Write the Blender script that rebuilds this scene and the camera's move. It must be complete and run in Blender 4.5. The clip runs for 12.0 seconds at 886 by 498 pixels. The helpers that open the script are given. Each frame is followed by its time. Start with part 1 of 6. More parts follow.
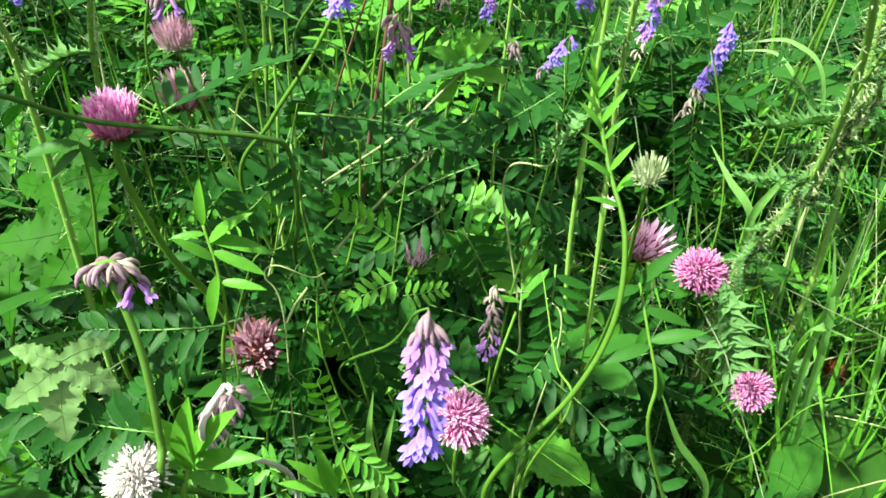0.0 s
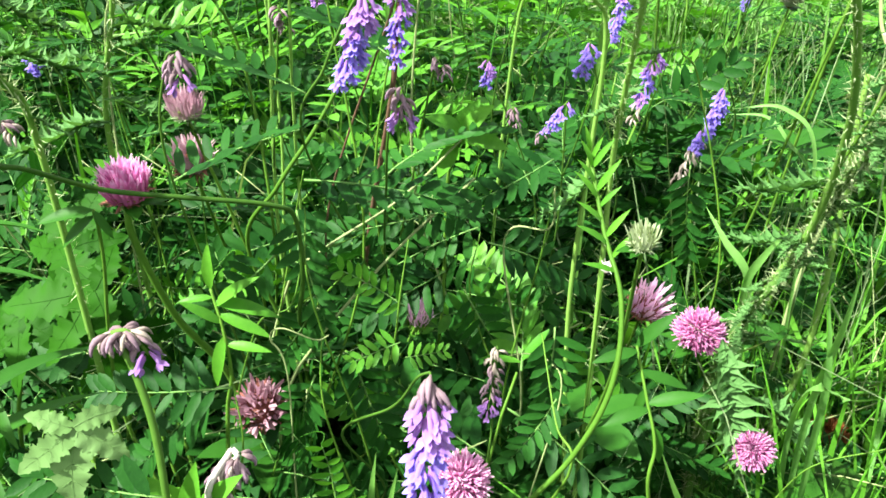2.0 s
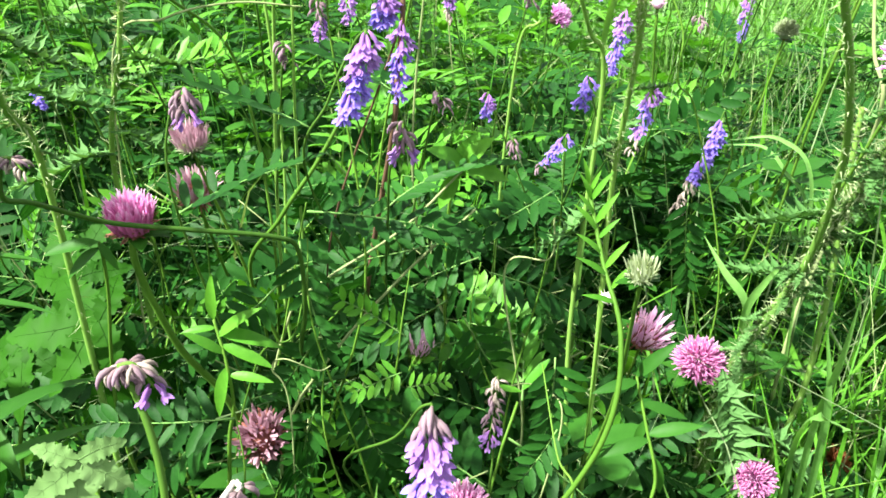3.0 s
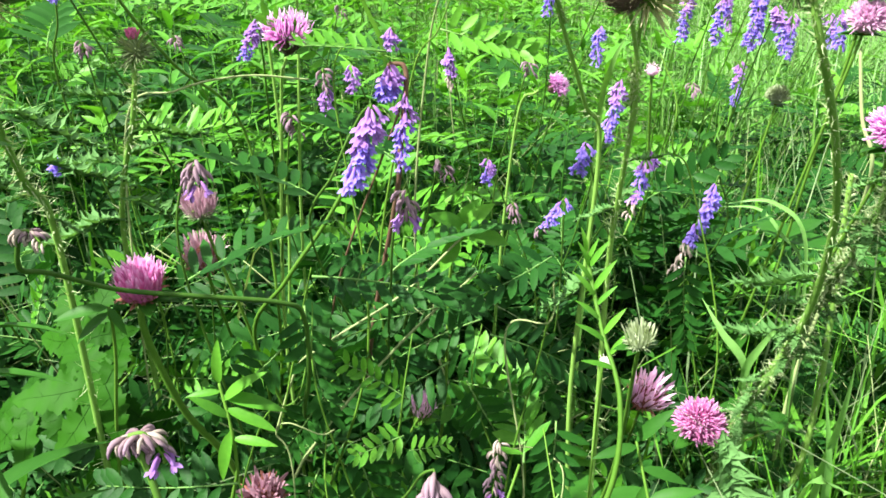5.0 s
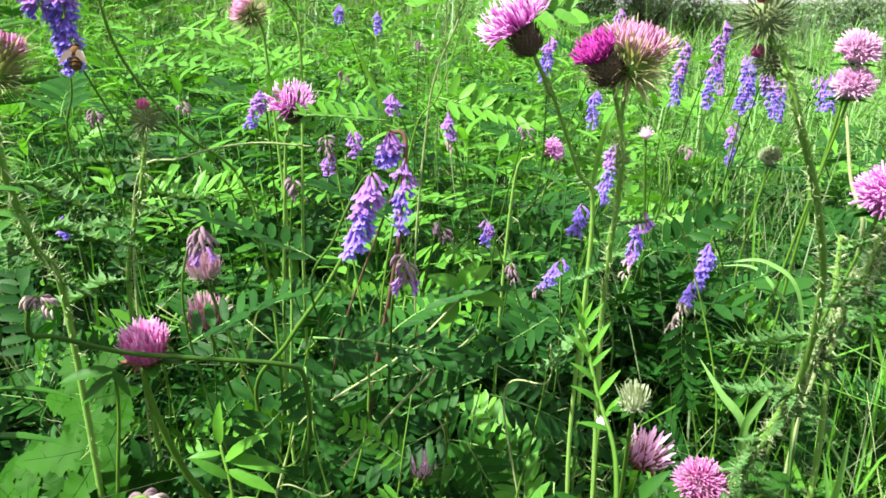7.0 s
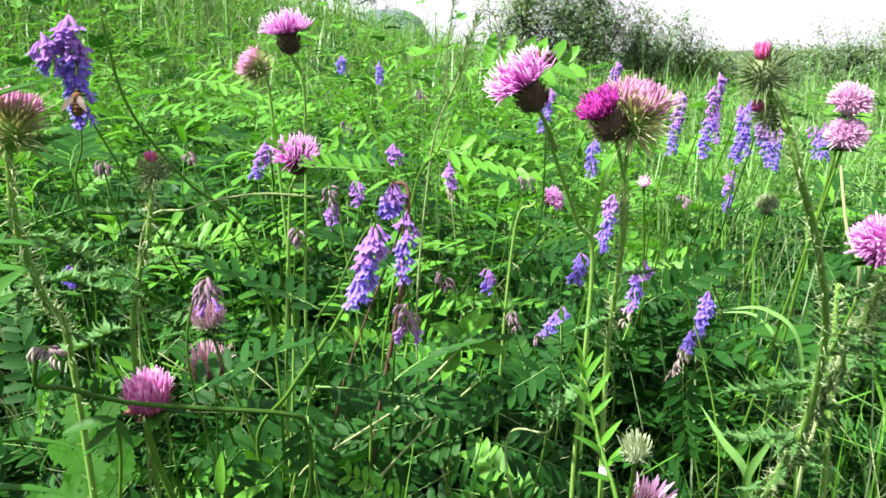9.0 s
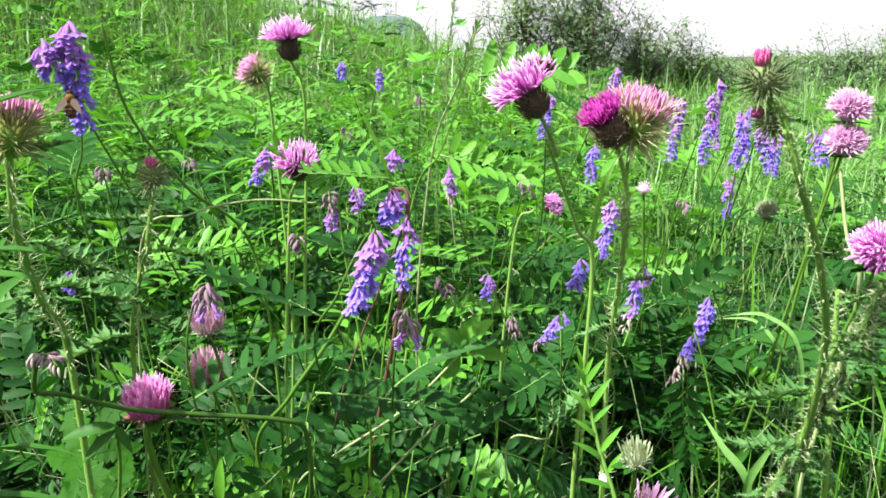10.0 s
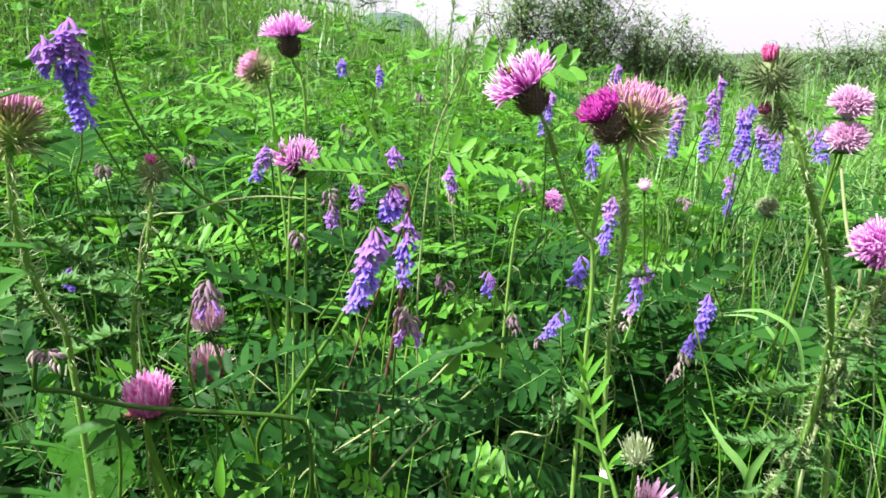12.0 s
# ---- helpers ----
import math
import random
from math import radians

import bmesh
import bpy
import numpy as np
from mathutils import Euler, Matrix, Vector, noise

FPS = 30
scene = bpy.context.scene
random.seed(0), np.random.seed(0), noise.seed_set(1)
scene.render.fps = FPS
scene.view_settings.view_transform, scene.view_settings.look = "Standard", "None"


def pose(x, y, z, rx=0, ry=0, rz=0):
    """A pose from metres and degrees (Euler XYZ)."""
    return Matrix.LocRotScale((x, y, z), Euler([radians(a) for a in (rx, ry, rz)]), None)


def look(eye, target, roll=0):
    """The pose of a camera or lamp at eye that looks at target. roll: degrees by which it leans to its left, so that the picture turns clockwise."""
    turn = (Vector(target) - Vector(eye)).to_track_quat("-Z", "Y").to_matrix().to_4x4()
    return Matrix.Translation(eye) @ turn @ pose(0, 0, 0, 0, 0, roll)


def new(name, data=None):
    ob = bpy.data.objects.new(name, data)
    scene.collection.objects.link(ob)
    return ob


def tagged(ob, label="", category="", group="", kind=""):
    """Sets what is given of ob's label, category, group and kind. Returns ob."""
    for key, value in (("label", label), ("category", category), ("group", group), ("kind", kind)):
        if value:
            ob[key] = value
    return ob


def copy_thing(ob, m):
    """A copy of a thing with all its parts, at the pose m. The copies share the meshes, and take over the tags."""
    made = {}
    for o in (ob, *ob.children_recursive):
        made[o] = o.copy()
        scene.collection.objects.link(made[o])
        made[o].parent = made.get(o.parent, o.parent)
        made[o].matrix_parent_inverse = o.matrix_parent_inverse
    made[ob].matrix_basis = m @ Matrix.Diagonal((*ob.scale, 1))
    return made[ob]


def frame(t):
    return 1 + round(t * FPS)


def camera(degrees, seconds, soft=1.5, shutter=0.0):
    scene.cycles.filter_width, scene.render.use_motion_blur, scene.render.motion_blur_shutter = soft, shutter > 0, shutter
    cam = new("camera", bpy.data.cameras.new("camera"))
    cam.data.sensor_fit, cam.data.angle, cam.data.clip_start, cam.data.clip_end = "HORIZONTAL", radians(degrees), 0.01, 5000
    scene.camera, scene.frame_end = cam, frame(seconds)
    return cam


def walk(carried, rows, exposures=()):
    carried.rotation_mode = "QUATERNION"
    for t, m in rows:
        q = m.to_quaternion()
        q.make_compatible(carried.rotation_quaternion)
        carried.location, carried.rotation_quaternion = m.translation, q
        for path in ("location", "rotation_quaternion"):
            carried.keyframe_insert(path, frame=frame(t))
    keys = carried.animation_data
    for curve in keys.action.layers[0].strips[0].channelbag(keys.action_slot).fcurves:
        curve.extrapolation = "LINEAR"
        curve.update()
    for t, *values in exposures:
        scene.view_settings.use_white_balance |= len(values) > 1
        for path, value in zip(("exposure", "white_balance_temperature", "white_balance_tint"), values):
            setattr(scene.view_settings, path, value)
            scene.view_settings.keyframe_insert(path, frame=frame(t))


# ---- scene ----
cam = camera(59.3, 12.0, soft=1.65)
METRES, EYE, TILT, LEAN, TURN = 0.042, 0.52, -31.0, 0.0, 0.0
ROWS = [
    (0.0, 0.0, 0.0, 0.0, 0.0, 0.0, -0.0),
    (0.5, 0.0032, -0.0503, 0.0264, 0.04, 0.89, 0.03),
    (1.0, 0.0077, -0.1067, 0.0527, 0.09, 1.85, 0.08),
    (1.5, 0.0128, -0.1687, 0.0787, 0.15, 3.03, 0.09),
    (2.0, 0.0129, -0.2092, 0.0999, 0.2, 3.92, 0.11),
    (2.5, 0.0102, -0.2459, 0.1187, 0.23, 4.76, 0.13),
    (3.0, 0.0075, -0.3067, 0.146, 0.24, 5.83, 0.15),
    (5.0, -0.004, -0.524, 0.2546, 0.3, 9.71, 0.19),
    (5.5, 0.0046, -0.5835, 0.266, 0.36, 10.78, 0.24),
    (6.0, 0.012, -0.6335, 0.2781, 0.4, 11.83, 0.27),
    (6.5, 0.0318, -0.6951, 0.2805, 0.48, 12.81, 0.34),
    (7.0, 0.0555, -0.7517, 0.3035, 0.58, 13.69, 0.28),
    (9.0, 0.0358, -0.8854, 0.336, 0.6, 16.91, 0.35),
    (9.5, 0.0389, -0.8879, 0.3398, 0.6, 17.22, 0.33),
    (10.0, 0.0359, -0.8865, 0.3406, 0.59, 17.33, 0.34),
    (10.5, 0.0334, -0.8808, 0.3402, 0.59, 17.34, 0.34),
    (11.0, 0.0326, -0.8787, 0.34, 0.6, 17.28, 0.34),
    (11.5, 0.0349, -0.8812, 0.339, 0.61, 17.2, 0.35),
    (12.0, 0.0333, -0.8781, 0.3389, 0.61, 17.12, 0.35),
]
walk(cam, [(t, pose(0, 0, EYE, TILT, LEAN, TURN) @ pose(METRES * x, METRES * y, METRES * z, 90 + pitch, roll, yaw)) for t, x, y, z, yaw, pitch, roll in ROWS],
     exposures=[(0.0, 1.83, 6450, 4), (3.0, 1.98, 6400, 12), (5.0, 1.82, 6350, 14), (7.0, 1.68, 6250, 19), (9.0, 1.64, 6150, 22), (10.5, 1.58, 6150, 22), (12.0, 1.50, 6150, 22)])

# ---- light ----
SUN_UP, SUN_ROUND = 51.0, -116.0     # degrees above the horizon; degrees to the right of straight ahead
world = bpy.data.worlds.new("world")
scene.world = world
world.use_nodes = True
wn, wl = world.node_tree.nodes, world.node_tree.links
sky = wn.new("ShaderNodeTexSky")
sky.sky_type, sky.sun_disc = "NISHITA", False
sky.sun_elevation, sky.sun_rotation = radians(SUN_UP), radians(SUN_ROUND)
sky.air_density, sky.dust_density, sky.ozone_density = 1.0, 4.0, 1.0
haze = wn.new("ShaderNodeMix")
haze.data_type = "RGBA"
haze.inputs[0].default_value = 0.7
haze.inputs[7].default_value = (9.8, 9.5, 9.6, 1)
wl.new(sky.outputs[0], haze.inputs[6])
wl.new(haze.outputs[2], wn["Background"].inputs[0])
wn["Background"].inputs[1].default_value = 0.050
sun = new("sun", bpy.data.lights.new("sun", "SUN"))
sun.data.energy, sun.data.angle, sun.data.color = 5.0, radians(1.5), (1.0, 0.96, 0.88)
a, e = radians(SUN_ROUND), radians(SUN_UP)
sun.matrix_world = look((0, 0, 0), (-math.sin(a) * math.cos(e), -math.cos(a) * math.cos(e), -math.sin(e)))


# ---- materials ----
def shader(name):
    m = bpy.data.materials.new(name)
    m.use_nodes = True
    n, l = m.node_tree.nodes, m.node_tree.links
    return m, n, l, n["Principled BSDF"]


def ramp(n, stops):
    r = n.new("ShaderNodeValToRGB")
    while len(r.color_ramp.elements) < len(stops):
        r.color_ramp.elements.new(0.5)
    for el, (p, c) in zip(r.color_ramp.elements, stops):
        el.position, el.color = p, (*c, 1)
    return r


def plant(name, dark, light, rough=0.5, through_light=0.35, grain=400.0, along=None, gloss=0.10):
    """A thin living surface: colour varies from piece to piece and along its grain, and light shines through it."""
    m, n, l, b = shader(name)
    geo, obj, tex = n.new("ShaderNodeNewGeometry"), n.new("ShaderNodeObjectInfo"), n.new("ShaderNodeTexNoise")
    co = n.new("ShaderNodeTexCoord")
    l.new(co.outputs["Object"], tex.inputs["Vector"])
    tex.inputs["Scale"].default_value, tex.inputs["Detail"].default_value = grain, 3
    s1 = n.new("ShaderNodeMath"); s1.operation = "ADD"
    l.new(geo.outputs["Random Per Island"], s1.inputs[0]); l.new(obj.outputs["Random"], s1.inputs[1])
    s2 = n.new("ShaderNodeMath"); s2.operation = "MULTIPLY_ADD"
    l.new(s1.outputs[0], s2.inputs[0]); s2.inputs[1].default_value = 0.32
    s3 = n.new("ShaderNodeMath"); s3.operation = "MULTIPLY"
    l.new(tex.outputs[0], s3.inputs[0]); s3.inputs[1].default_value = 0.36
    l.new(s3.outputs[0], s2.inputs[2])
    r = ramp(n, [(0.15, dark), (0.85, light)])
    l.new(s2.outputs[0], r.inputs[0])
    colour = r.outputs[0]
    if along:
        uv = n.new("ShaderNodeUVMap"); uv.uv_map = "UVMap"
        sep = n.new("ShaderNodeSeparateXYZ")
        l.new(uv.outputs[0], sep.inputs[0])
        r2 = ramp(n, along)
        l.new(sep.outputs[0], r2.inputs[0])
        mx = n.new("ShaderNodeMix"); mx.data_type = "RGBA"; mx.blend_type = "MULTIPLY"; mx.inputs[0].default_value = 1
        l.new(colour, mx.inputs[6]); l.new(r2.outputs[0], mx.inputs[7])
        colour = mx.outputs[2]
    l.new(colour, b.inputs["Base Color"])
    b.inputs["Roughness"].default_value = rough
    b.inputs["Specular IOR Level"].default_value = gloss
    bump = n.new("ShaderNodeBump")
    bump.inputs["Strength"].default_value, bump.inputs["Distance"].default_value = 0.25, 0.0006
    l.new(tex.outputs[0], bump.inputs["Height"]); l.new(bump.outputs[0], b.inputs["Normal"])
    if through_light:
        tr, mix = n.new("ShaderNodeBsdfTranslucent"), n.new("ShaderNodeMixShader")
        bright = n.new("ShaderNodeMix"); bright.data_type = "RGBA"; bright.blend_type = "MULTIPLY"; bright.inputs[0].default_value = 1
        l.new(colour, bright.inputs[6]); bright.inputs[7].default_value = (1.2, 1.3, 0.55, 1) if dark[1] > dark[0] and dark[1] > dark[2] else (1.2, 1.1, 1.2, 1)
        l.new(bright.outputs[2], tr.inputs[0])
        mix.inputs[0].default_value = through_light
        l.new(b.outputs[0], mix.inputs[1]); l.new(tr.outputs[0], mix.inputs[2])
        l.new(mix.outputs[0], n["Material Output"].inputs[0])
    return m


VETCH = plant("vetch_green", (0.0055, 0.0380, 0.0062), (0.023, 0.106, 0.0125), 0.5, 0.20, 500, gloss=0.09)
THINSTEM = plant("thin_stem_green", (0.020, 0.066, 0.008), (0.066, 0.155, 0.020), 0.5, 0.0, 300)
RACHIS = plant("vetch_leaf_stalk", (0.070, 0.190, 0.040), (0.17, 0.33, 0.085), 0.5, 0.0, 400)
BRACT = plant("thistle_dry_bract", (0.20, 0.21, 0.09), (0.44, 0.43, 0.24), 0.6, 0.25, 500)
BUDPINK = plant("thistle_bud_crimson", (0.50, 0.07, 0.22), (0.74, 0.24, 0.44), 0.6, 0.3, 600)
WOOL = plant("woolly_stem", (0.30, 0.29, 0.25), (0.50, 0.48, 0.42), 0.8, 0.0, 900)
BUDGREEN = plant("thistle_bud_green", (0.050, 0.085, 0.032), (0.19, 0.25, 0.105), 0.55, 0.1, 500)
CLOVERBASE = plant("clover_red_brown", (0.17, 0.060, 0.050), (0.30, 0.13, 0.10), 0.7, 0.2, 700)
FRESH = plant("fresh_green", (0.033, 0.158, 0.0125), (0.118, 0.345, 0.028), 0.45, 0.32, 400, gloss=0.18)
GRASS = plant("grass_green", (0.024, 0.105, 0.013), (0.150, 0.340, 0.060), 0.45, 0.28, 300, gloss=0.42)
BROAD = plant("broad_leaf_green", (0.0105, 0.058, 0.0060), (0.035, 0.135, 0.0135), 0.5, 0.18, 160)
# Sunlight on one hogweed leaf is put into this green; seed heads share it.
PALE = plant("pale_and_sunlit_green", (0.100, 0.205, 0.055), (0.190, 0.330, 0.120), 0.6, 0.15, 160)
STEM = plant("stem_green", (0.034, 0.105, 0.010), (0.110, 0.240, 0.028), 0.5, 0.0, 300)
STRAW = plant("dry_stalk", (0.15, 0.22, 0.075), (0.30, 0.37, 0.16), 0.6, 0.0, 300)
BROWNSTEM = plant("brown_stem", (0.060, 0.035, 0.022), (0.12, 0.075, 0.045), 0.6, 0.0, 300)
THISTLEDARK = plant("thistle_dark_stem", (0.060, 0.150, 0.026), (0.145, 0.28, 0.062), 0.55, 0.15, 300)
THISTLE = plant("thistle_green", (0.090, 0.220, 0.030), (0.21, 0.40, 0.075), 0.55, 0.15, 300)
THISTLELEAF = plant("thistle_leaf_green", (0.052, 0.150, 0.034), (0.135, 0.290, 0.090), 0.6, 0.25, 300)
SPINE = plant("thistle_spine", (0.16, 0.25, 0.090), (0.42, 0.50, 0.28), 0.5, 0.25, 300)
CUP = plant("thistle_cup", (0.042, 0.030, 0.026), (0.15, 0.115, 0.075), 0.6, 0.0, 600)
PURPLE = plant("thistle_purple", (0.60, 0.16, 0.52), (0.80, 0.36, 0.72), 0.6, 0.4, 600, [(0.0, (0.75, 0.55, 0.75)), (0.6, (1, 0.95, 1)), (1.0, (1.1, 2.3, 1.25))])
MAGENTA = plant("thistle_magenta", (0.3696, 0.0264, 0.264), (0.616, 0.0968, 0.4576), 0.6, 0.35, 600)
PINKBRACT = plant("thistle_pink_bract", (0.50, 0.19, 0.36), (0.72, 0.40, 0.56), 0.6, 0.3, 600, [(0.0, (0.85, 2.1, 0.60)), (0.4, (0.95, 1.7, 0.8)), (0.72, (1, 1, 1)), (1.0, (1.05, 1.05, 1.05))])
CLOVER = plant("clover_pink", (0.52, 0.13, 0.36), (0.80, 0.35, 0.62), 0.6, 0.4, 700, [(0.0, (0.8, 0.6, 0.7)), (0.5, (0.95, 0.85, 0.9)), (1.0, (1.1, 2.1, 1.4))])
CLOVERPALE = plant("clover_pale_pink", (0.64, 0.38, 0.58), (0.82, 0.64, 0.74), 0.6, 0.4, 700)
CLOVERDRY = plant("clover_faded", (0.32, 0.17, 0.22), (0.56, 0.40, 0.44), 0.65, 0.3, 700)
CLOVERBROWN = plant("clover_brown", (0.14, 0.045, 0.018), (0.30, 0.12, 0.04), 0.7, 0.2, 700)
CLOVERWHITE = plant("clover_white", (0.70, 0.69, 0.62), (0.86, 0.85, 0.80), 0.6, 0.35, 700)
CLOVERGREEN = plant("clover_green_bud", (0.22, 0.29, 0.15), (0.45, 0.52, 0.34), 0.65, 0.3, 700)
VIOLET = plant("vetch_violet", (0.160, 0.115, 0.52), (0.36, 0.285, 0.75), 0.55, 0.4, 700, [(0.0, (1.35, 0.8, 0.85)), (0.5, (1, 0.95, 1)), (1.0, (1.1, 1.25, 1.05))])
MAUVE = plant("vetch_mauve", (0.21, 0.12, 0.40), (0.44, 0.285, 0.64), 0.55, 0.4, 700, [(0.0, (1.1, 0.8, 0.8)), (1.0, (1.1, 1.15, 1.15))])
WILTED = plant("vetch_wilted", (0.145, 0.100, 0.115), (0.36, 0.28, 0.30), 0.6, 0.3, 700, [(0.0, (0.9, 0.9, 0.8)), (1.0, (1.1, 1.0, 1.25))])
# Shade over the other hogweed leaves is put into this dark green.
SHADELEAF = plant("hogweed_shade_green", (0.007, 0.046, 0.002), (0.028, 0.125, 0.006), 0.6, 0.3, 70, gloss=0.08)
# Plantain green, darkened to carry the shade of the grass above it.
PLANTAIN = plant("plantain_shade_green", (0.010, 0.044, 0.004), (0.028, 0.092, 0.009), 0.5, 0.15, 160)
DULLGRASS = plant("dull_grass", (0.075, 0.14, 0.05), (0.25, 0.34, 0.17), 0.5, 0.3, 300)
PALEBLADE = plant("pale_blade_green", (0.070, 0.23, 0.034), (0.20, 0.42, 0.100), 0.45, 0.26, 300, gloss=0.45)
DRYFLOWER = plant("vetch_dry", (0.24, 0.20, 0.16), (0.46, 0.41, 0.35), 0.7, 0.2, 700)
BUSH = plant("bush_green", (0.075, 0.145, 0.075), (0.26, 0.38, 0.23), 0.42, 0.35, 60, gloss=0.4)
BARK = plant("bark", (0.05, 0.04, 0.03), (0.12, 0.10, 0.07), 0.8, 0.0, 80)
FUR = plant("bee_fur", (0.0704, 0.033, 0.0066), (0.1496, 0.0836, 0.022), 0.8, 0.0, 900)
DARK = plant("bee_dark", (0.012, 0.010, 0.008), (0.03, 0.025, 0.02), 0.4, 0.0, 900)
WING = plant("insect_wing", (0.16, 0.13, 0.09), (0.28, 0.24, 0.18), 0.25, 0.6, 500)


def ground_material():
    m, n, l, b = shader("meadow_soil")
    co = n.new("ShaderNodeTexCoord")
    t1, t2 = n.new("ShaderNodeTexNoise"), n.new("ShaderNodeTexNoise")
    t1.inputs["Scale"].default_value, t2.inputs["Scale"].default_value = 2.0, 60.0
    t1.inputs["Detail"].default_value = t2.inputs["Detail"].default_value = 6
    l.new(co.outputs["Object"], t1.inputs["Vector"]); l.new(co.outputs["Object"], t2.inputs["Vector"])
    ad = n.new("ShaderNodeMath"); ad.operation = "MULTIPLY_ADD"
    l.new(t1.outputs[0], ad.inputs[0]); ad.inputs[1].default_value = 0.5
    hf = n.new("ShaderNodeMath"); hf.operation = "MULTIPLY"; hf.inputs[1].default_value = 0.5
    l.new(t2.outputs[0], hf.inputs[0]); l.new(hf.outputs[0], ad.inputs[2])
    r = ramp(n, [(0.35, (0.024, 0.024, 0.012)), (0.52, (0.030, 0.052, 0.014)), (0.68, (0.044, 0.095, 0.022))])
    l.new(ad.outputs[0], r.inputs[0]); l.new(r.outputs[0], b.inputs["Base Color"])
    b.inputs["Roughness"].default_value = 0.9
    bump = n.new("ShaderNodeBump"); bump.inputs["Strength"].default_value = 0.8; bump.inputs["Distance"].default_value = 0.02
    l.new(t2.outputs[0], bump.inputs["Height"]); l.new(bump.outputs[0], b.inputs["Normal"])
    return m


SOIL = ground_material()
# The hill's green is shifted to blue-grey to paint the distance haze.
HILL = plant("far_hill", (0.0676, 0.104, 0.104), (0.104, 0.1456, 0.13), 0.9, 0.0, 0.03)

# ---- geometry kit: a piece is (points, triangles, uv) ----
rng = np.random.default_rng(7)
UP = np.array((0.0, 0.0, 1.0))


def arr(*p):
    return np.array(p, float)


def unit(v):
    v = np.asarray(v, float)
    return v / max(np.linalg.norm(v), 1e-9)


def join(pieces):
    vs, ts, us, k = [], [], [], 0
    for v, t, u in pieces:
        vs.append(v); ts.append(t + k); us.append(u); k += len(v)
    return np.concatenate(vs), np.concatenate(ts), np.concatenate(us)


def axes(way, up=UP, spin=0.0):
    """A turn that carries +y to way and +z as near as may be to up."""
    y = unit(way)
    x = np.cross(y, up)
    x = unit(x if np.linalg.norm(x) > 1e-4 else np.cross(y, (1.0, 0.2, 0)))
    z = np.cross(x, y)
    if spin:
        c, s = math.cos(spin), math.sin(spin)
        x, z = c * x + s * z, c * z - s * x
    return np.stack((x, y, z), 1)


def facing(z):
    """A turn that carries +z to z."""
    z = unit(z)
    x = unit(np.cross(arr(0, 1, 0.001), z))
    return np.stack((x, np.cross(z, x), z), 1)


def put(piece, at=(0, 0, 0), turn=None, size=1.0):
    v, t, u = piece
    v = v * size
    if turn is not None:
        v = v @ turn.T
    return v + np.asarray(at, float), t, u


def curve(points, n=12):
    """A smooth line through some points (Catmull-Rom)."""
    p = np.asarray(points, float)
    if len(p) == 2:
        return p[0] + (p[1] - p[0]) * np.linspace(0, 1, n)[:, None]
    q = np.vstack((2 * p[0] - p[1], p, 2 * p[-1] - p[-2]))
    out = []
    for s in np.linspace(0, len(p) - 1 - 1e-6, n):
        i = int(s); f = s - i
        a0, a1, a2, a3 = q[i:i + 4]
        out.append(0.5 * (2 * a1 + (a2 - a0) * f + (2 * a0 - 5 * a1 + 4 * a2 - a3) * f * f + (3 * a1 - a0 - 3 * a2 + a3) * f ** 3))
    return np.array(out)


def tube(path, radii, sides=5):
    path = np.asarray(path, float)
    n = len(path)
    radii = np.broadcast_to(np.asarray(radii, float), (n,)) if np.ndim(radii) == 0 else np.interp(np.linspace(0, 1, n), np.linspace(0, 1, len(radii)), radii)
    tan = np.gradient(path, axis=0)
    ref = arr(0.31, 0.22, 0.93) if abs(unit(path[-1] - path[0])[2]) < 0.8 else arr(0.9, 0.35, 0.1)
    v, u = [], []
    for i in range(n):
        y = unit(tan[i]); x = unit(np.cross(y, ref)); z = np.cross(x, y)
        for k in range(sides):
            g = 2 * math.pi * k / sides
            v.append(path[i] + radii[i] * (math.cos(g) * x + math.sin(g) * z)); u.append((i / (n - 1), k / sides))
    t = []
    for i in range(n - 1):
        for k in range(sides):
            a0, b0 = i * sides + k, i * sides + (k + 1) % sides
            t += [(a0, b0, a0 + sides), (b0, b0 + sides, a0 + sides)]
    c0, c1 = len(v), len(v) + 1
    v += [path[0], path[-1]]; u += [(0, 0), (1, 0)]
    for k in range(sides):
        t += [(c0, (k + 1) % sides, k), (c1, (n - 1) * sides + k, (n - 1) * sides + (k + 1) % sides)]
    return np.array(v), np.array(t), np.array(u, float)


def strip(path, widths, normal=UP, fold=0.25, wave=0.0):
    """A leaf or blade: a folded strip along path, with the given widths, facing normal."""
    path = np.asarray(path, float)
    n = len(path)
    w = np.asarray(widths, float)
    tan = np.gradient(path, axis=0)
    v, u = [], []
    for i in range(n):
        y = unit(tan[i]); x = unit(np.cross(y, normal)); z = np.cross(x, y)
        lift = fold * w[i] * 0.5
        wob = wave * w[i] * math.sin(i * 0.55)
        v += [path[i] - x * w[i] / 2 + z * (lift + wob), path[i], path[i] + x * w[i] / 2 + z * (lift - wob)]
        u += [(i / (n - 1), 0.0), (i / (n - 1), 0.5), (i / (n - 1), 1.0)]
    t = []
    for i in range(n - 1):
        a0 = 3 * i
        t += [(a0, a0 + 1, a0 + 3), (a0 + 1, a0 + 4, a0 + 3), (a0 + 1, a0 + 2, a0 + 4), (a0 + 2, a0 + 5, a0 + 4)]
    return np.array(v), np.array(t), np.array(u, float)


def leaflet(length, width, n=5, fold=0.3, droop=0.15, blunt=0.6):
    s = np.linspace(0, 1, n)
    path = np.stack((0 * s, s * length, -droop * length * s * s), 1)
    prof = np.sin(np.pi * s ** blunt) ** 0.75
    prof[0], prof[-1] = 0.12, 0.05
    return strip(path, width * prof, UP, fold)


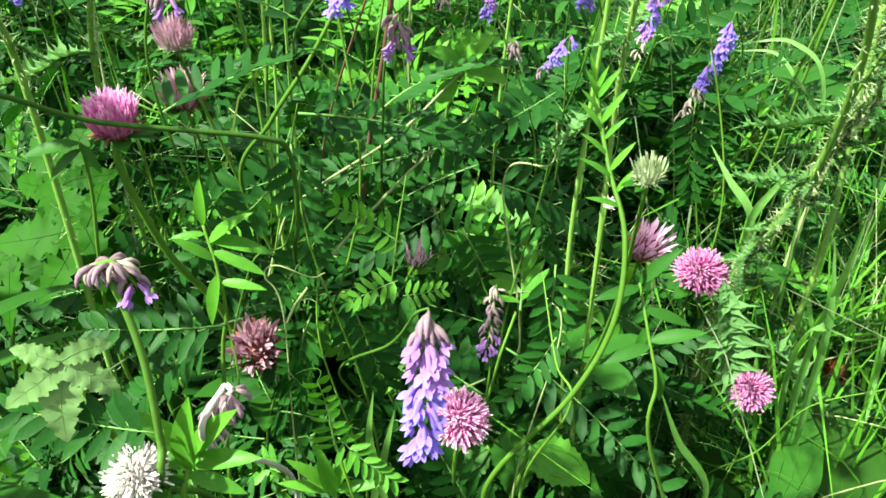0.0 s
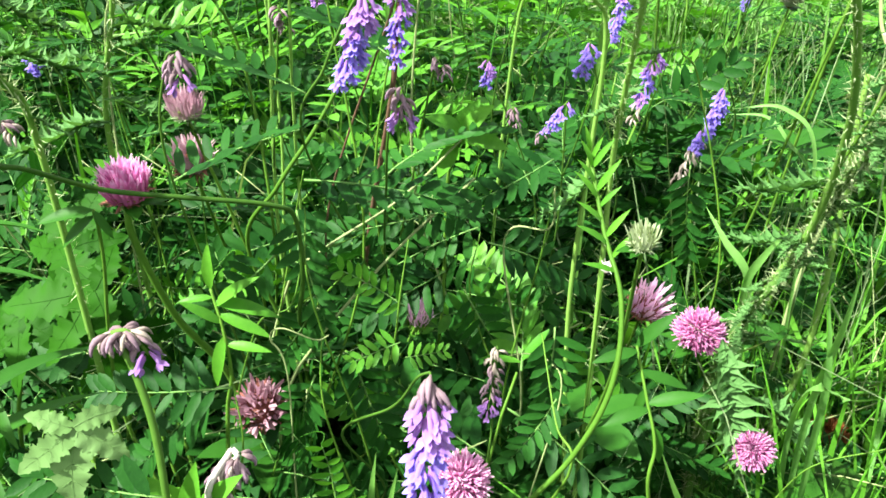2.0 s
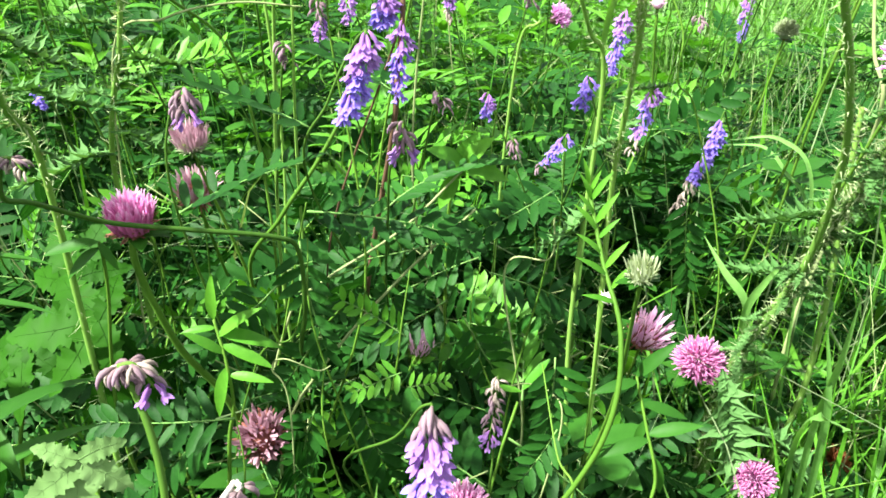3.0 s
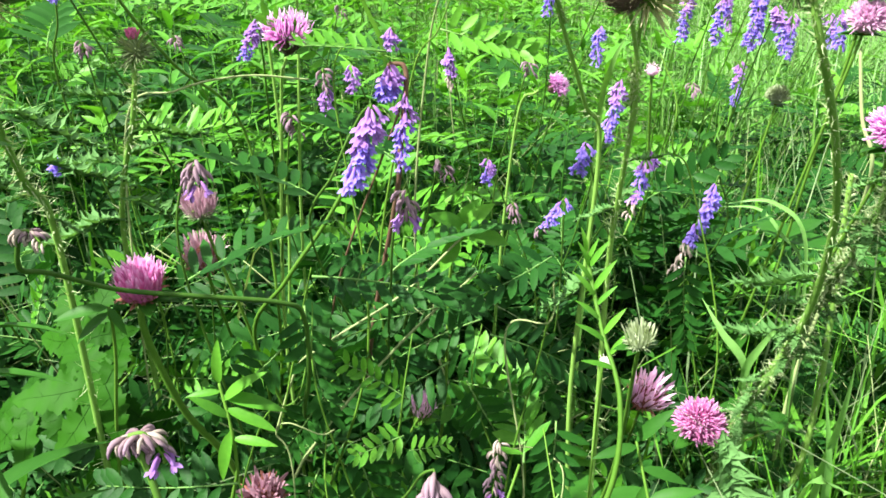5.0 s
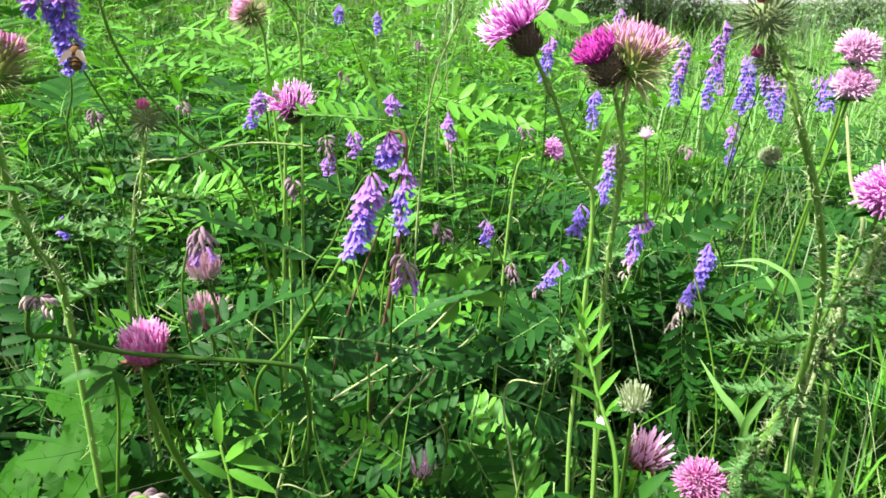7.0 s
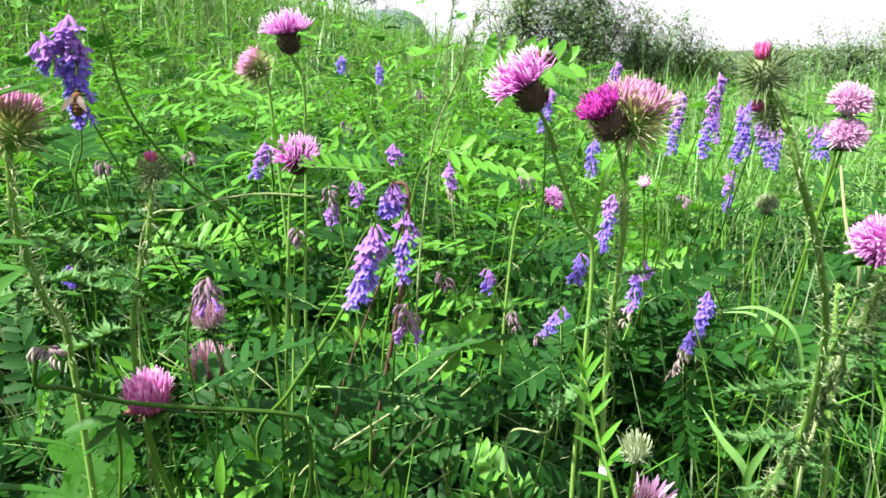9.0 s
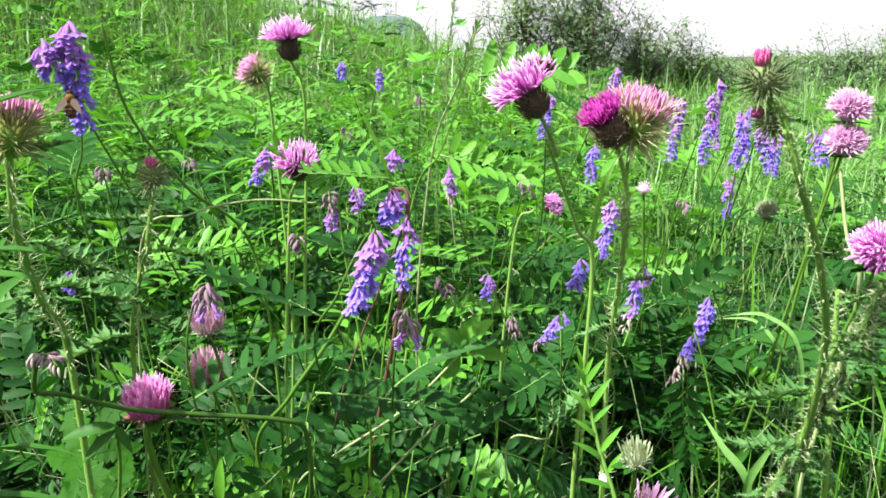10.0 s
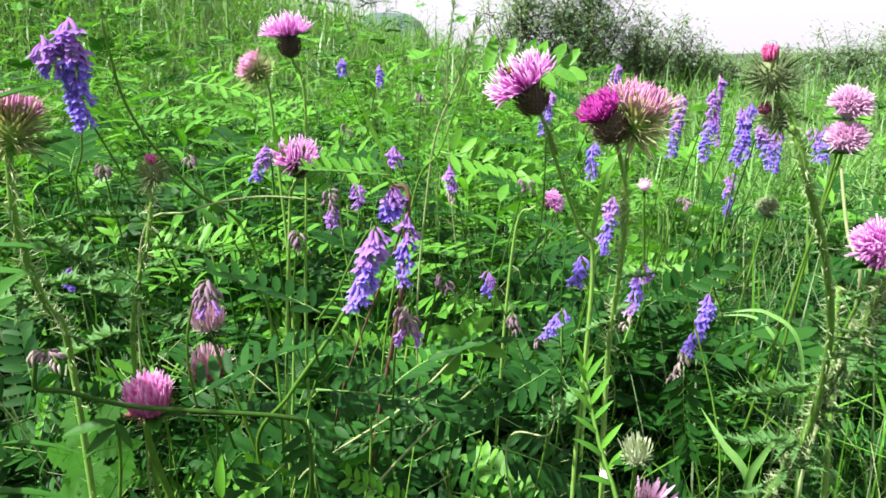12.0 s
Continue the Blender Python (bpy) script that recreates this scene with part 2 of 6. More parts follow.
def ball(radius, rows=6, cols=9, squash=(1, 1, 1)):
    v, t, u = [], [], []
    for i in range(rows + 1):
        a1 = math.pi * i / rows
        for k in range(cols):
            g = 2 * math.pi * k / cols
            v.append((radius * squash[0] * math.sin(a1) * math.cos(g), radius * squash[1] * math.sin(a1) * math.sin(g), -radius * squash[2] * math.cos(a1)))
            u.append((i / rows, k / cols))
    for i in range(rows):
        for k in range(cols):
            a0, b0 = i * cols + k, i * cols + (k + 1) % cols
            t += [(a0, b0, a0 + cols), (b0, b0 + cols, a0 + cols)]
    return np.array(v), np.array(t), np.array(u, float)


def scatter(piece, places, turns, sizes):
    """Many copies of a piece as one piece."""
    v, t, u = piece
    n, k = len(places), len(v)
    vv = np.einsum("nij,kj->nki", turns, v) * sizes[:, None, None] + places[:, None, :]
    tt = t[None] + (np.arange(n) * k)[:, None, None]
    return vv.reshape(-1, 3), tt.reshape(-1, 3), np.tile(u, (n, 1))


def mesh(name, piece, material, second=None, count=0):
    """One mesh; the first count triangles may take a second material."""
    v, t, u = piece
    me = bpy.data.meshes.new(name)
    me.vertices.add(len(v)); me.vertices.foreach_set("co", np.ascontiguousarray(v, np.float32).ravel())
    me.loops.add(3 * len(t)); me.loops.foreach_set("vertex_index", np.ascontiguousarray(t, np.int32).ravel())
    me.polygons.add(len(t)); me.polygons.foreach_set("loop_start", np.arange(0, 3 * len(t), 3, dtype=np.int32))
    me.polygons.foreach_set("use_smooth", np.ones(len(t), bool))
    me.uv_layers.new(name="UVMap").data.foreach_set("uv", np.ascontiguousarray(u[t.ravel()], np.float32).ravel())
    me.materials.append(material)
    if second is not None:
        me.materials.append(second)
        me.polygons.foreach_set("material_index", (np.arange(len(t)) < count).astype(np.int32))
    me.update(calc_edges=True)
    return me


def part(name, piece, material, parent, label="", m=None):
    """One mesh object under a thing or a part; piece may be a ready mesh."""
    ob = new(name, piece if isinstance(piece, bpy.types.Mesh) else mesh(name, piece, material))
    ob.parent = parent
    if m is not None:
        ob.matrix_basis = m
    return tagged(ob, label)


def thing(name, at, label, category, group="", kind=""):
    ob = new(name)
    ob.empty_display_size = 0.02
    ob.location = at
    return tagged(ob, label, category, group, kind)


def mat4(turn, at, size=1.0):
    m = Matrix([list(r) for r in turn * size]).to_4x4()
    m.translation = Vector(at)
    return m


# ---- the land ----
def smooth(x, lo, hi):
    s = np.clip((np.asarray(x, float) - lo) / (hi - lo), 0, 1)
    return s * s * (3 - 2 * s)


def land(x, y):
    """Height of the ground: flat at the near foot, a bank that climbs ahead and to the left, then falls away."""
    x, y = np.asarray(x, float), np.asarray(y, float)
    rise = np.clip(0.31 - 0.33 * x, -0.05, 1.1)
    return rise * smooth(y, 0.75, 4.8) * (1 - 0.8 * smooth(y, 5.2, 12.0)) + 0.012 * np.sin(3.1 * x + 1) * np.cos(2.3 * y)


def build_ground():
    xs = np.concatenate((-np.geomspace(1500, 4, 14), np.linspace(-3.6, 3.6, 61), np.geomspace(4, 1500, 14)))
    ys = np.concatenate((-np.geomspace(1500, 1.2, 12), np.linspace(-1, 8, 91), np.geomspace(8.6, 2500, 18)))
    X, Y = np.meshgrid(xs, ys)
    Z = land(X, Y)
    nx = len(xs)
    i = np.arange(len(xs) - 1)[None] + nx * np.arange(len(ys) - 1)[:, None]
    i = i.ravel()
    t = np.concatenate((np.stack((i, i + 1, i + nx), 1), np.stack((i + 1, i + nx + 1, i + nx), 1)))
    v = np.stack((X.ravel(), Y.ravel(), Z.ravel()), 1)
    g = new("ground", mesh("ground", (v, t, v[:, :2] * 0.01), SOIL))
    tagged(g, "dark meadow soil with low green growth under the plants", "ground", kind="structure")


build_ground()


def build_hill():
    n, m = 70, 10
    v, t, u = [], [], []
    for j in range(m):
        for i in range(n):
            x = -160 + 320 * i / (n - 1)
            h = 43 * math.exp(-((x + 50) / 36) ** 4) + 10 * math.exp(-((x + 115) / 45) ** 4) + 1.0 * noise.noise((x * 0.25, j * 0.4, 0))
            d = j / (m - 1)
            v.append((x, 560 + 200 * d, h * math.sin(math.pi * (0.02 + 0.48 * d)) - 3)); u.append((i / n, d))
    for j in range(m - 1):
        for i in range(n - 1):
            a0 = j * n + i
            t += [(a0, a0 + 1, a0 + n), (a0 + 1, a0 + n + 1, a0 + n)]
    tagged(new("far_hill", mesh("far_hill", (np.array(v), np.array(t), np.array(u)), HILL)), "distant wooded hill, haze painted into its blue-green colour", "hill", kind="structure")


build_hill()

# ---- shared leaf and flower meshes ----
def oblong(length, width, n=6, fold=0.25, droop=0.15):
    """A narrow leaflet with nearly parallel sides and a blunt end."""
    s = np.linspace(0, 1, n)
    path = np.stack((0 * s, s * length, -droop * length * s * s), 1)
    prof = np.maximum(1 - np.abs(2 * s ** 0.9 - 1) ** 3.0, 0.0) ** 0.7
    prof[0], prof[-1] = 0.12, 0.10
    return strip(path, width * prof, UP, fold)


RACHIS_TRIS = 8 * 3 * 2 + 6


def vetch_leaf_piece(length, pairs, width, vee=0.35, arch=0.15, curl=1.0, seed=0, n=5):
    """A pinnate leaf along +y, upper side +z, that ends in a tendril."""
    r = np.random.default_rng(seed)
    s = np.linspace(0, 1, 9)
    path = np.stack((0.05 * length * np.sin(2.5 * s + seed), s * length, -arch * length * s * s), 1)
    out = [tube(path, [0.00075, 0.0004], 3)]
    for k in range(pairs):
        f = 0.1 + 0.86 * k / (pairs - 1)
        at = np.array([np.interp(f, s, path[:, c]) for c in range(3)])
        ln = width * (4.1 - 1.4 * f) * r.uniform(0.88, 1.1)
        for side in (-1, 1):
            ang = math.radians(66 - 24 * f + r.uniform(-9, 9))
            way = arr(side * math.sin(ang), math.cos(ang), vee + r.uniform(-0.12, 0.12))
            lf = oblong(ln, width * r.uniform(1.0, 1.2), n, r.uniform(0.1, 0.3), r.uniform(0.0, 0.2))
            out.append(put(lf, at + (0, side * 0.0006, 0), axes(way, arr(0, -0.1, 1), r.uniform(-0.3, 0.3))))
    q = np.linspace(0, 1, 10)
    ten = path[-1] + np.stack((0.18 * length * q * np.sin(5 * q * curl), 0.25 * length * q, 0.12 * length * q * np.cos(6 * q * curl)), 1) - (0, 0, 0)
    ten = ten - ten[0] + path[-1]
    out.append(tube(ten, [0.0004, 0.00018], 3))
    return join(out)


VETCH_PIECES = [vetch_leaf_piece(*a) for a in (
    (0.072, 9, 0.0050, 0.30, 0.10, 1.0, 1), (0.085, 10, 0.0053, 0.15, 0.25, 0.6, 2), (0.062, 8, 0.0051, 0.5, 0.05, 1.5, 3),
    (0.092, 11, 0.0046, 0.1, 0.35, 1.2, 4), (0.076, 9, 0.0056, 0.35, 0.2, 0.8, 5))]
VETCH_LEAVES = [mesh("vetch_leaf", p, VETCH, RACHIS, RACHIS_TRIS) for p in VETCH_PIECES]
VETCH_FRESH = [mesh("vetch_leaf", vetch_leaf_piece(*a), FRESH, RACHIS, RACHIS_TRIS) for a in (
    (0.05, 8, 0.0040, 0.55, 0.0, 1.0, 6), (0.06, 8, 0.0046, 0.4, 0.15, 0.7, 7), (0.05, 6, 0.0055, 0.3, 0.2, 0.7, 8), (0.07, 9, 0.0044, 0.2, 0.3, 0.7, 9))]


def floret_piece(kind):
    """One pea flower hanging along -z from the origin, its face to +y: a bent tube with a flared standard and two wings, or a closed one."""
    if kind == "open":
        s = np.linspace(0, 1, 6)
        path = np.stack((0 * s, 0.0035 * np.sin(s * 1.9), -0.0105 * s), 1)
        body = tube(path, [0.0005, 0.0011, 0.0013, 0.0012, 0.0011, 0.0006], 6)
        lip = [put(leaflet(0.0058, 0.0034, 5, 0.25, -0.25, 0.9), (x * 0.0006, 0.0030, -0.0066), axes(arr(x * 0.34, 0.42, -0.84), arr(0, 0.85, 0.5))) for x in (-1, 1)]
        w = leaflet(0.0050, 0.0022, 4, 0.5, 0.1, 0.8)
        wings = [put(w, (x * 0.0007, 0.0020, -0.0076), axes(arr(x * 0.16, 0.10, -0.95), arr(x, 0.3, 0.1))) for x in (-1, 1)]
        return join([body] + lip + wings)
    s = np.linspace(0, 1, 6)
    path = np.stack((0.0006 * np.sin(4 * s), 0.0042 * s * (1.2 - s) * 2, -0.0105 * s), 1)
    return join([tube(path, [0.0005, 0.0012, 0.0014, 0.0011, 0.0008, 0.0004], 6),
                 put(leaflet(0.005, 0.0026, 4, 0.6, 0.3, 0.8), (0, 0.002, -0.005), axes(arr(0.1, 0.25, -1), arr(0, 1, 0.2)))])


OPEN = floret_piece("open")
SHUT = floret_piece("shut")
FLORETS = {"v": mesh("floret", OPEN, VIOLET), "m": mesh("floret", OPEN, MAUVE), "w": mesh("floret", SHUT, WILTED), "b": mesh("floret", SHUT, MAUVE), "d": mesh("floret", SHUT, DRYFLOWER)}


def stem_to_ground(top, lean=(0.0, 0.0), bend=0.02, sway=0.03):
    """A stem's line from its top down to the ground, with an uneven bow."""
    top = np.asarray(top, float)
    bx, by = top[0] + lean[0] + sway * math.sin(top[0] * 211 + top[2] * 97), top[1] + lean[1]
    foot = arr(bx, by, float(land(bx, by)) - 0.01)
    a1 = top + (foot - top) * 0.3 + arr(bend * math.sin(top[0] * 91), bend * math.cos(top[1] * 77), 0)
    a2 = top + (foot - top) * 0.65 + arr(bend * math.sin(top[1] * 61 + 1), bend * math.cos(top[0] * 57), 0)
    return [top, a1, a2, foot]


def vetch_flower(root, tip, kinds, n=24, size=1.0, stem=None, lean=(0.0, 0.22), thick=0.00055, colour=None, side=None, label="", spread=1.0, sag=0.0, leaves=2):
    """A tufted vetch: a stalk and a one-sided spike of pea flowers from root to tip. kinds runs from root to tip."""
    root, tip = np.asarray(root, float), np.asarray(tip, float)
    line = [root] + [np.asarray(p, float) for p in stem] if stem else stem_to_ground(root, lean, 0.03, 0.07)
    foot = line[-1]
    if foot[2] > 0.16:
        line = line + stem_to_ground(foot, lean)[1:]
        foot = line[-1]
    ob = thing("vetch_plant", foot, label or "tufted vetch with a one-sided spike of violet flowers", "wildflower", "tufted vetch")
    path = curve(line, 7 * len(line)) - foot
    part("stem", tube(path, [thick, thick * 1.25], 6), colour or THINSTEM, ob)
    mid = (root + tip) / 2 + arr(0, 0, sag)
    ax = curve([root, mid, tip], 14) - foot
    spike = part("flower_spike", tube(ax, [thick * 0.8, thick * 0.4], 5), colour or STEM, ob)
    r = np.random.default_rng(int(abs(root[0] * 7919 + root[2] * 104729)) % 99991 + n)
    out = unit(side) if side is not None else unit(arr(-root[0] * 0.3, -1, 0.05))
    down = arr(0, 0, -1)
    for i in range(n):
        f = (i + 0.5) / n
        at = np.array([np.interp(f, np.linspace(0, 1, 14), ax[:, c]) for c in range(3)])
        k = kinds[min(int(f * len(kinds) + r.uniform(-0.3, 0.3)), len(kinds) - 1)]
        ang = r.uniform(-1.25, 1.25) * spread
        c, s = math.cos(ang), math.sin(ang)
        o2 = arr(out[0] * c - out[1] * s, out[0] * s + out[1] * c, out[2])
        slant = r.uniform(0.12, 0.42) if k in "vm" else r.uniform(0.1, 1.1)
        hang = unit(down + o2 * slant)
        turn = axes(unit(o2 - hang * np.dot(o2, hang)), -hang, r.uniform(-0.25, 0.25))
        part("floret", FLORETS[k], None, spike, m=mat4(turn, at + o2 * 0.0012, size * (1.1 - 0.32 * f) * r.uniform(0.85, 1.1)))
    for i in range(leaves):
        f = r.uniform(0.25, 0.75)
        at = path[int(f * (len(path) - 1))]
        az = r.uniform(0, 6.28)
        lm = VETCH_LEAVES[int(r.integers(0, 5))]
        part("leaf", lm, None, ob, m=mat4(axes(arr(math.cos(az), abs(math.sin(az)), r.uniform(-0.1, 0.5))), at, r.uniform(0.6, 0.85)))
    return ob


def clover_head_piece(dia, n=110, open_=1.0, tall=1.0, r=None, length=0.27):
    """A round clover head: fine florets packed close all over a core, each opening into a small pale lip."""
    out = [put(ball(dia * 0.32, 8, 14, (1, 1, 0.85 * tall)), (0, 0, 0))]
    for i in range(n):
        h = 1 - 1.40 * (i + 0.5) / n
        g = i * 2.39996 + r.uniform(-0.2, 0.2)
        q = math.sqrt(max(0, 1 - h * h))
        d = arr(q * math.cos(g), q * math.sin(g), h) * r.uniform(0.86, 1.1)
        way = unit(d * open_ + arr(0, 0, 0.75) + r.normal(0, 0.14, 3))
        ln = dia * length * r.uniform(0.7, 1.15)
        bend = r.uniform(-0.1, 0.3) * ln
        w = dia * r.uniform(0.024, 0.042)
        fl = tube([(0, 0, 0), (0, ln * 0.6, bend * 0.2), (0, ln * 0.95, bend)], [dia * 0.011, dia * 0.015, dia * 0.010], 3)
        lobe = strip([(0, ln * 0.35, dia * 0.008), (0, ln * 0.7, dia * 0.012 + bend * 0.3), (0, ln * 1.0, dia * 0.014 + bend), (0, ln * 1.1, dia * 0.012 + bend * 1.3)], [w * 0.6, w, w * 0.95, w * 0.5], UP, 0.7)
        out.append(put(join([fl, lobe]), d * dia * 0.23 * arr(1, 1, tall * 0.9), axes(way, d, r.uniform(-0.4, 0.4))))
    return join(out)


def clover_cup_piece(dia, n, r):
    """A half-open clover head: upright petals that stand in a ragged, flat-topped brush."""
    out = []
    for i in range(n):
        q = math.sqrt((i + 0.5) / n)
        g = i * 2.39996
        at = arr(q * math.cos(g) * dia * 0.30, q * math.sin(g) * dia * 0.30, -dia * (0.10 + 0.12 * q))
        way = unit(arr(q * math.cos(g) * 0.32, q * math.sin(g) * 0.32, 1) + r.normal(0, 0.09, 3))
        ln = dia * (0.62 - 0.14 * q) * r.uniform(0.72, 1.12)
        w = dia * r.uniform(0.045, 0.075)
        c = r.uniform(-0.1, 0.2) * ln
        out.append(put(strip([(0, 0, 0), (0, ln * 0.45, 0), (0, ln * 0.8, c * 0.4), (0, ln, c)], [w * 0.6, w, w * 0.85, w * 0.25], UP, 0.35), at, axes(way, arr(math.cos(g), math.sin(g), 0.1), r.uniform(-0.6, 0.6))))
    return join(out)


def clover_base_piece(dia, r):
    """The faded lower florets of a half-open head, folded down round the calyx."""
    out = [put(ball(dia * 0.27, 7, 10, (1, 1, 0.8)), (0, 0, -dia * 0.14))]
    for i in range(90):
        g = i * 2.39996
        h = r.uniform(-0.9, 0.3)
        q = math.sqrt(1 - h * h)
        d = arr(q * math.cos(g), q * math.sin(g), h)
        ln = dia * r.uniform(0.12, 0.26)
        w = dia * 0.045
        out.append(put(strip([(0, 0, 0), (0, ln * 0.5, 0), (0, ln, 0.1 * ln)], [w, w, w * 0.3], UP, 0.6), d * dia * 0.25 * arr(1, 1, 0.8) - arr(0, 0, dia * 0.14), axes(unit(d + arr(0, 0, 0.7) + r.normal(0, 0.2, 3)), d)))
    return join(out)


def clover_leaf_piece(size):
    lf = leaflet(size, size * 0.5, 6, 0.25, 0.2, 0.85)
    return join([put(lf, (0, 0, 0), axes(arr(math.sin(a0), math.cos(a0), 0.15))) for a0 in (-1.3, 0, 1.3)])


CLOVER_LEAF = mesh("leaf", clover_leaf_piece(0.03), BROAD)


def clover(head, dia, material, face=(0, -0.25, 1), stem=None, lean=(0.02, 0.18), thick=0.0010, label="", collar=2, open_=1.0, n=430, tall=1.0, low=None, cup=False):
    head = np.asarray(head, float)
    face = unit(face)
    base = head - face * dia * 0.32
    line = [base] + [np.asarray(p, float) for p in stem] if stem else stem_to_ground(base, lean)
    if line[-1][2] > 0.14:
        line = line + stem_to_ground(line[-1], lean)[1:]
    foot = line[-1]
    ob = thing("red_clover" if material is not CLOVERWHITE else "white_clover", foot, label or "red clover with a round pink flower head on a green stem", "wildflower", "clover flowers")
    path = curve(line, 7 * len(line)) - foot
    part("stem", tube(path, [thick, thick * 1.3], 6), STEM, ob)
    r = np.random.default_rng(int(abs(head[0] * 7919 + head[1] * 104729)) % 99991)
    turn = facing(face)
    if cup:
        hd = part("flower_head", put(clover_cup_piece(dia, n, r), head - foot - face * dia * 0.05, turn), material, ob)
        part("calyx", put(clover_base_piece(dia, r), head - foot - face * dia * 0.05, turn), low or CLOVERBASE, hd)
    else:
        hd = part("flower_head", put(clover_head_piece(dia, n, open_, tall, r), head - foot - face * dia * 0.05, turn), material, ob)
        core = put(ball(dia * 0.20, 6, 9, (1, 1, 0.95)), head - foot - face * dia * 0.17, turn)
        part("calyx", core, low or CLOVERBROWN, hd)
    for k in range(collar):
        az = 2.6 * k + r.uniform(0, 6.28)
        way = arr(math.cos(az), math.sin(az), r.uniform(-0.1, 0.35))
        part("leaf", CLOVER_LEAF, None, ob, m=mat4(axes(way), base - foot - face * 0.002, dia / 0.03 * r.uniform(0.45, 0.7)))
    for k in range(2):
        at = path[int(len(path) * r.uniform(0.35, 0.7))]
        az = r.uniform(0, 6.28)
        part("leaf", CLOVER_LEAF, None, ob, m=mat4(axes(arr(math.cos(az), math.sin(az), 0.3)), at, r.uniform(0.9, 1.3)))
    return ob


def spine_piece(n, path, radius, reach, r, wing=1.0):
    """Ragged wings and fine spines along a thistle stem."""
    out = []
    n = int(n * 2.5)
    for i in range(n):
        f = (i + r.uniform(0, 1)) / n
        j = f * (len(path) - 1)
        k = int(min(j, len(path) - 2))
        at = path[k] + (path[k + 1] - path[k]) * (j - k)
        y = unit(path[k + 1] - path[k]); x = unit(np.cross(y, arr(0.3, 0.9, 0.2))); z = np.cross(x, y)
        g = r.uniform(0, 6.28)
        o = math.cos(g) * x + math.sin(g) * z
        way = unit(o + y * r.uniform(-1.1, 0.5) + r.normal(0, 0.35, 3))
        ln = reach * r.uniform(0.25, 1.1) ** 1.3
        w = min(radius, 0.0018) * r.uniform(0.25, 0.6) * wing
        c = r.uniform(-0.25, 0.25) * ln
        out.append(put(strip([(0, -0.0004, 0), (0, ln * 0.35, 0), (0, ln * 0.7, c * 0.4), (0, ln, c)], [w, w * 0.6, w * 0.22, 0.00008], UP, 0.5), at + o * radius * 0.8, axes(way, y, r.uniform(0, 3.14))))
    return join(out)


def thistle_leaf_piece(length, width, seed):
    """A lobed leaf with a spine at the end of each lobe."""
    r = np.random.default_rng(seed)
    s = np.linspace(0, 1, 14)
    path = np.stack((0.04 * length * np.sin(4 * s + seed), s * length, -0.25 * length * s * s + 0.03 * length * np.sin(9 * s)), 1)
    out = [strip(path, width * 0.46 * np.sin(np.pi * s ** 0.7).clip(0.05), UP, 0.3), tube(path + arr(0, 0, 0.0004), [0.0011, 0.0003], 4)]
    for k in range(1, 14):
        for side in (-1, 1):
            ln = width * 0.50 * math.sin(math.pi * (min(k, 12.9) / 13.5) ** 0.7) * r.uniform(0.7, 1.25)
            for a1, f in ((0.0, 1.0), (0.75, 0.75), (-0.6, 0.6)):
                way = arr(side, 0.35 + a1 + r.uniform(-0.2, 0.2), r.uniform(-0.3, 0.7))
                lobe = strip([(0, 0, 0), (0, ln * f * 0.5, 0), (0, ln * f * 0.8, ln * 0.08), (0, ln * f * 1.25, ln * 0.16)], [ln * 0.46, ln * 0.38, ln * 0.12, 0.0001], UP, 0.4)
                out.append(put(lobe, path[min(k, 13)], axes(way, UP, r.uniform(-0.6, 0.6))))
    return join(out)


THISTLE_LEAVES = [mesh("leaf", thistle_leaf_piece(0.09, 0.036, s), THISTLELEAF) for s in (1, 2, 3)]


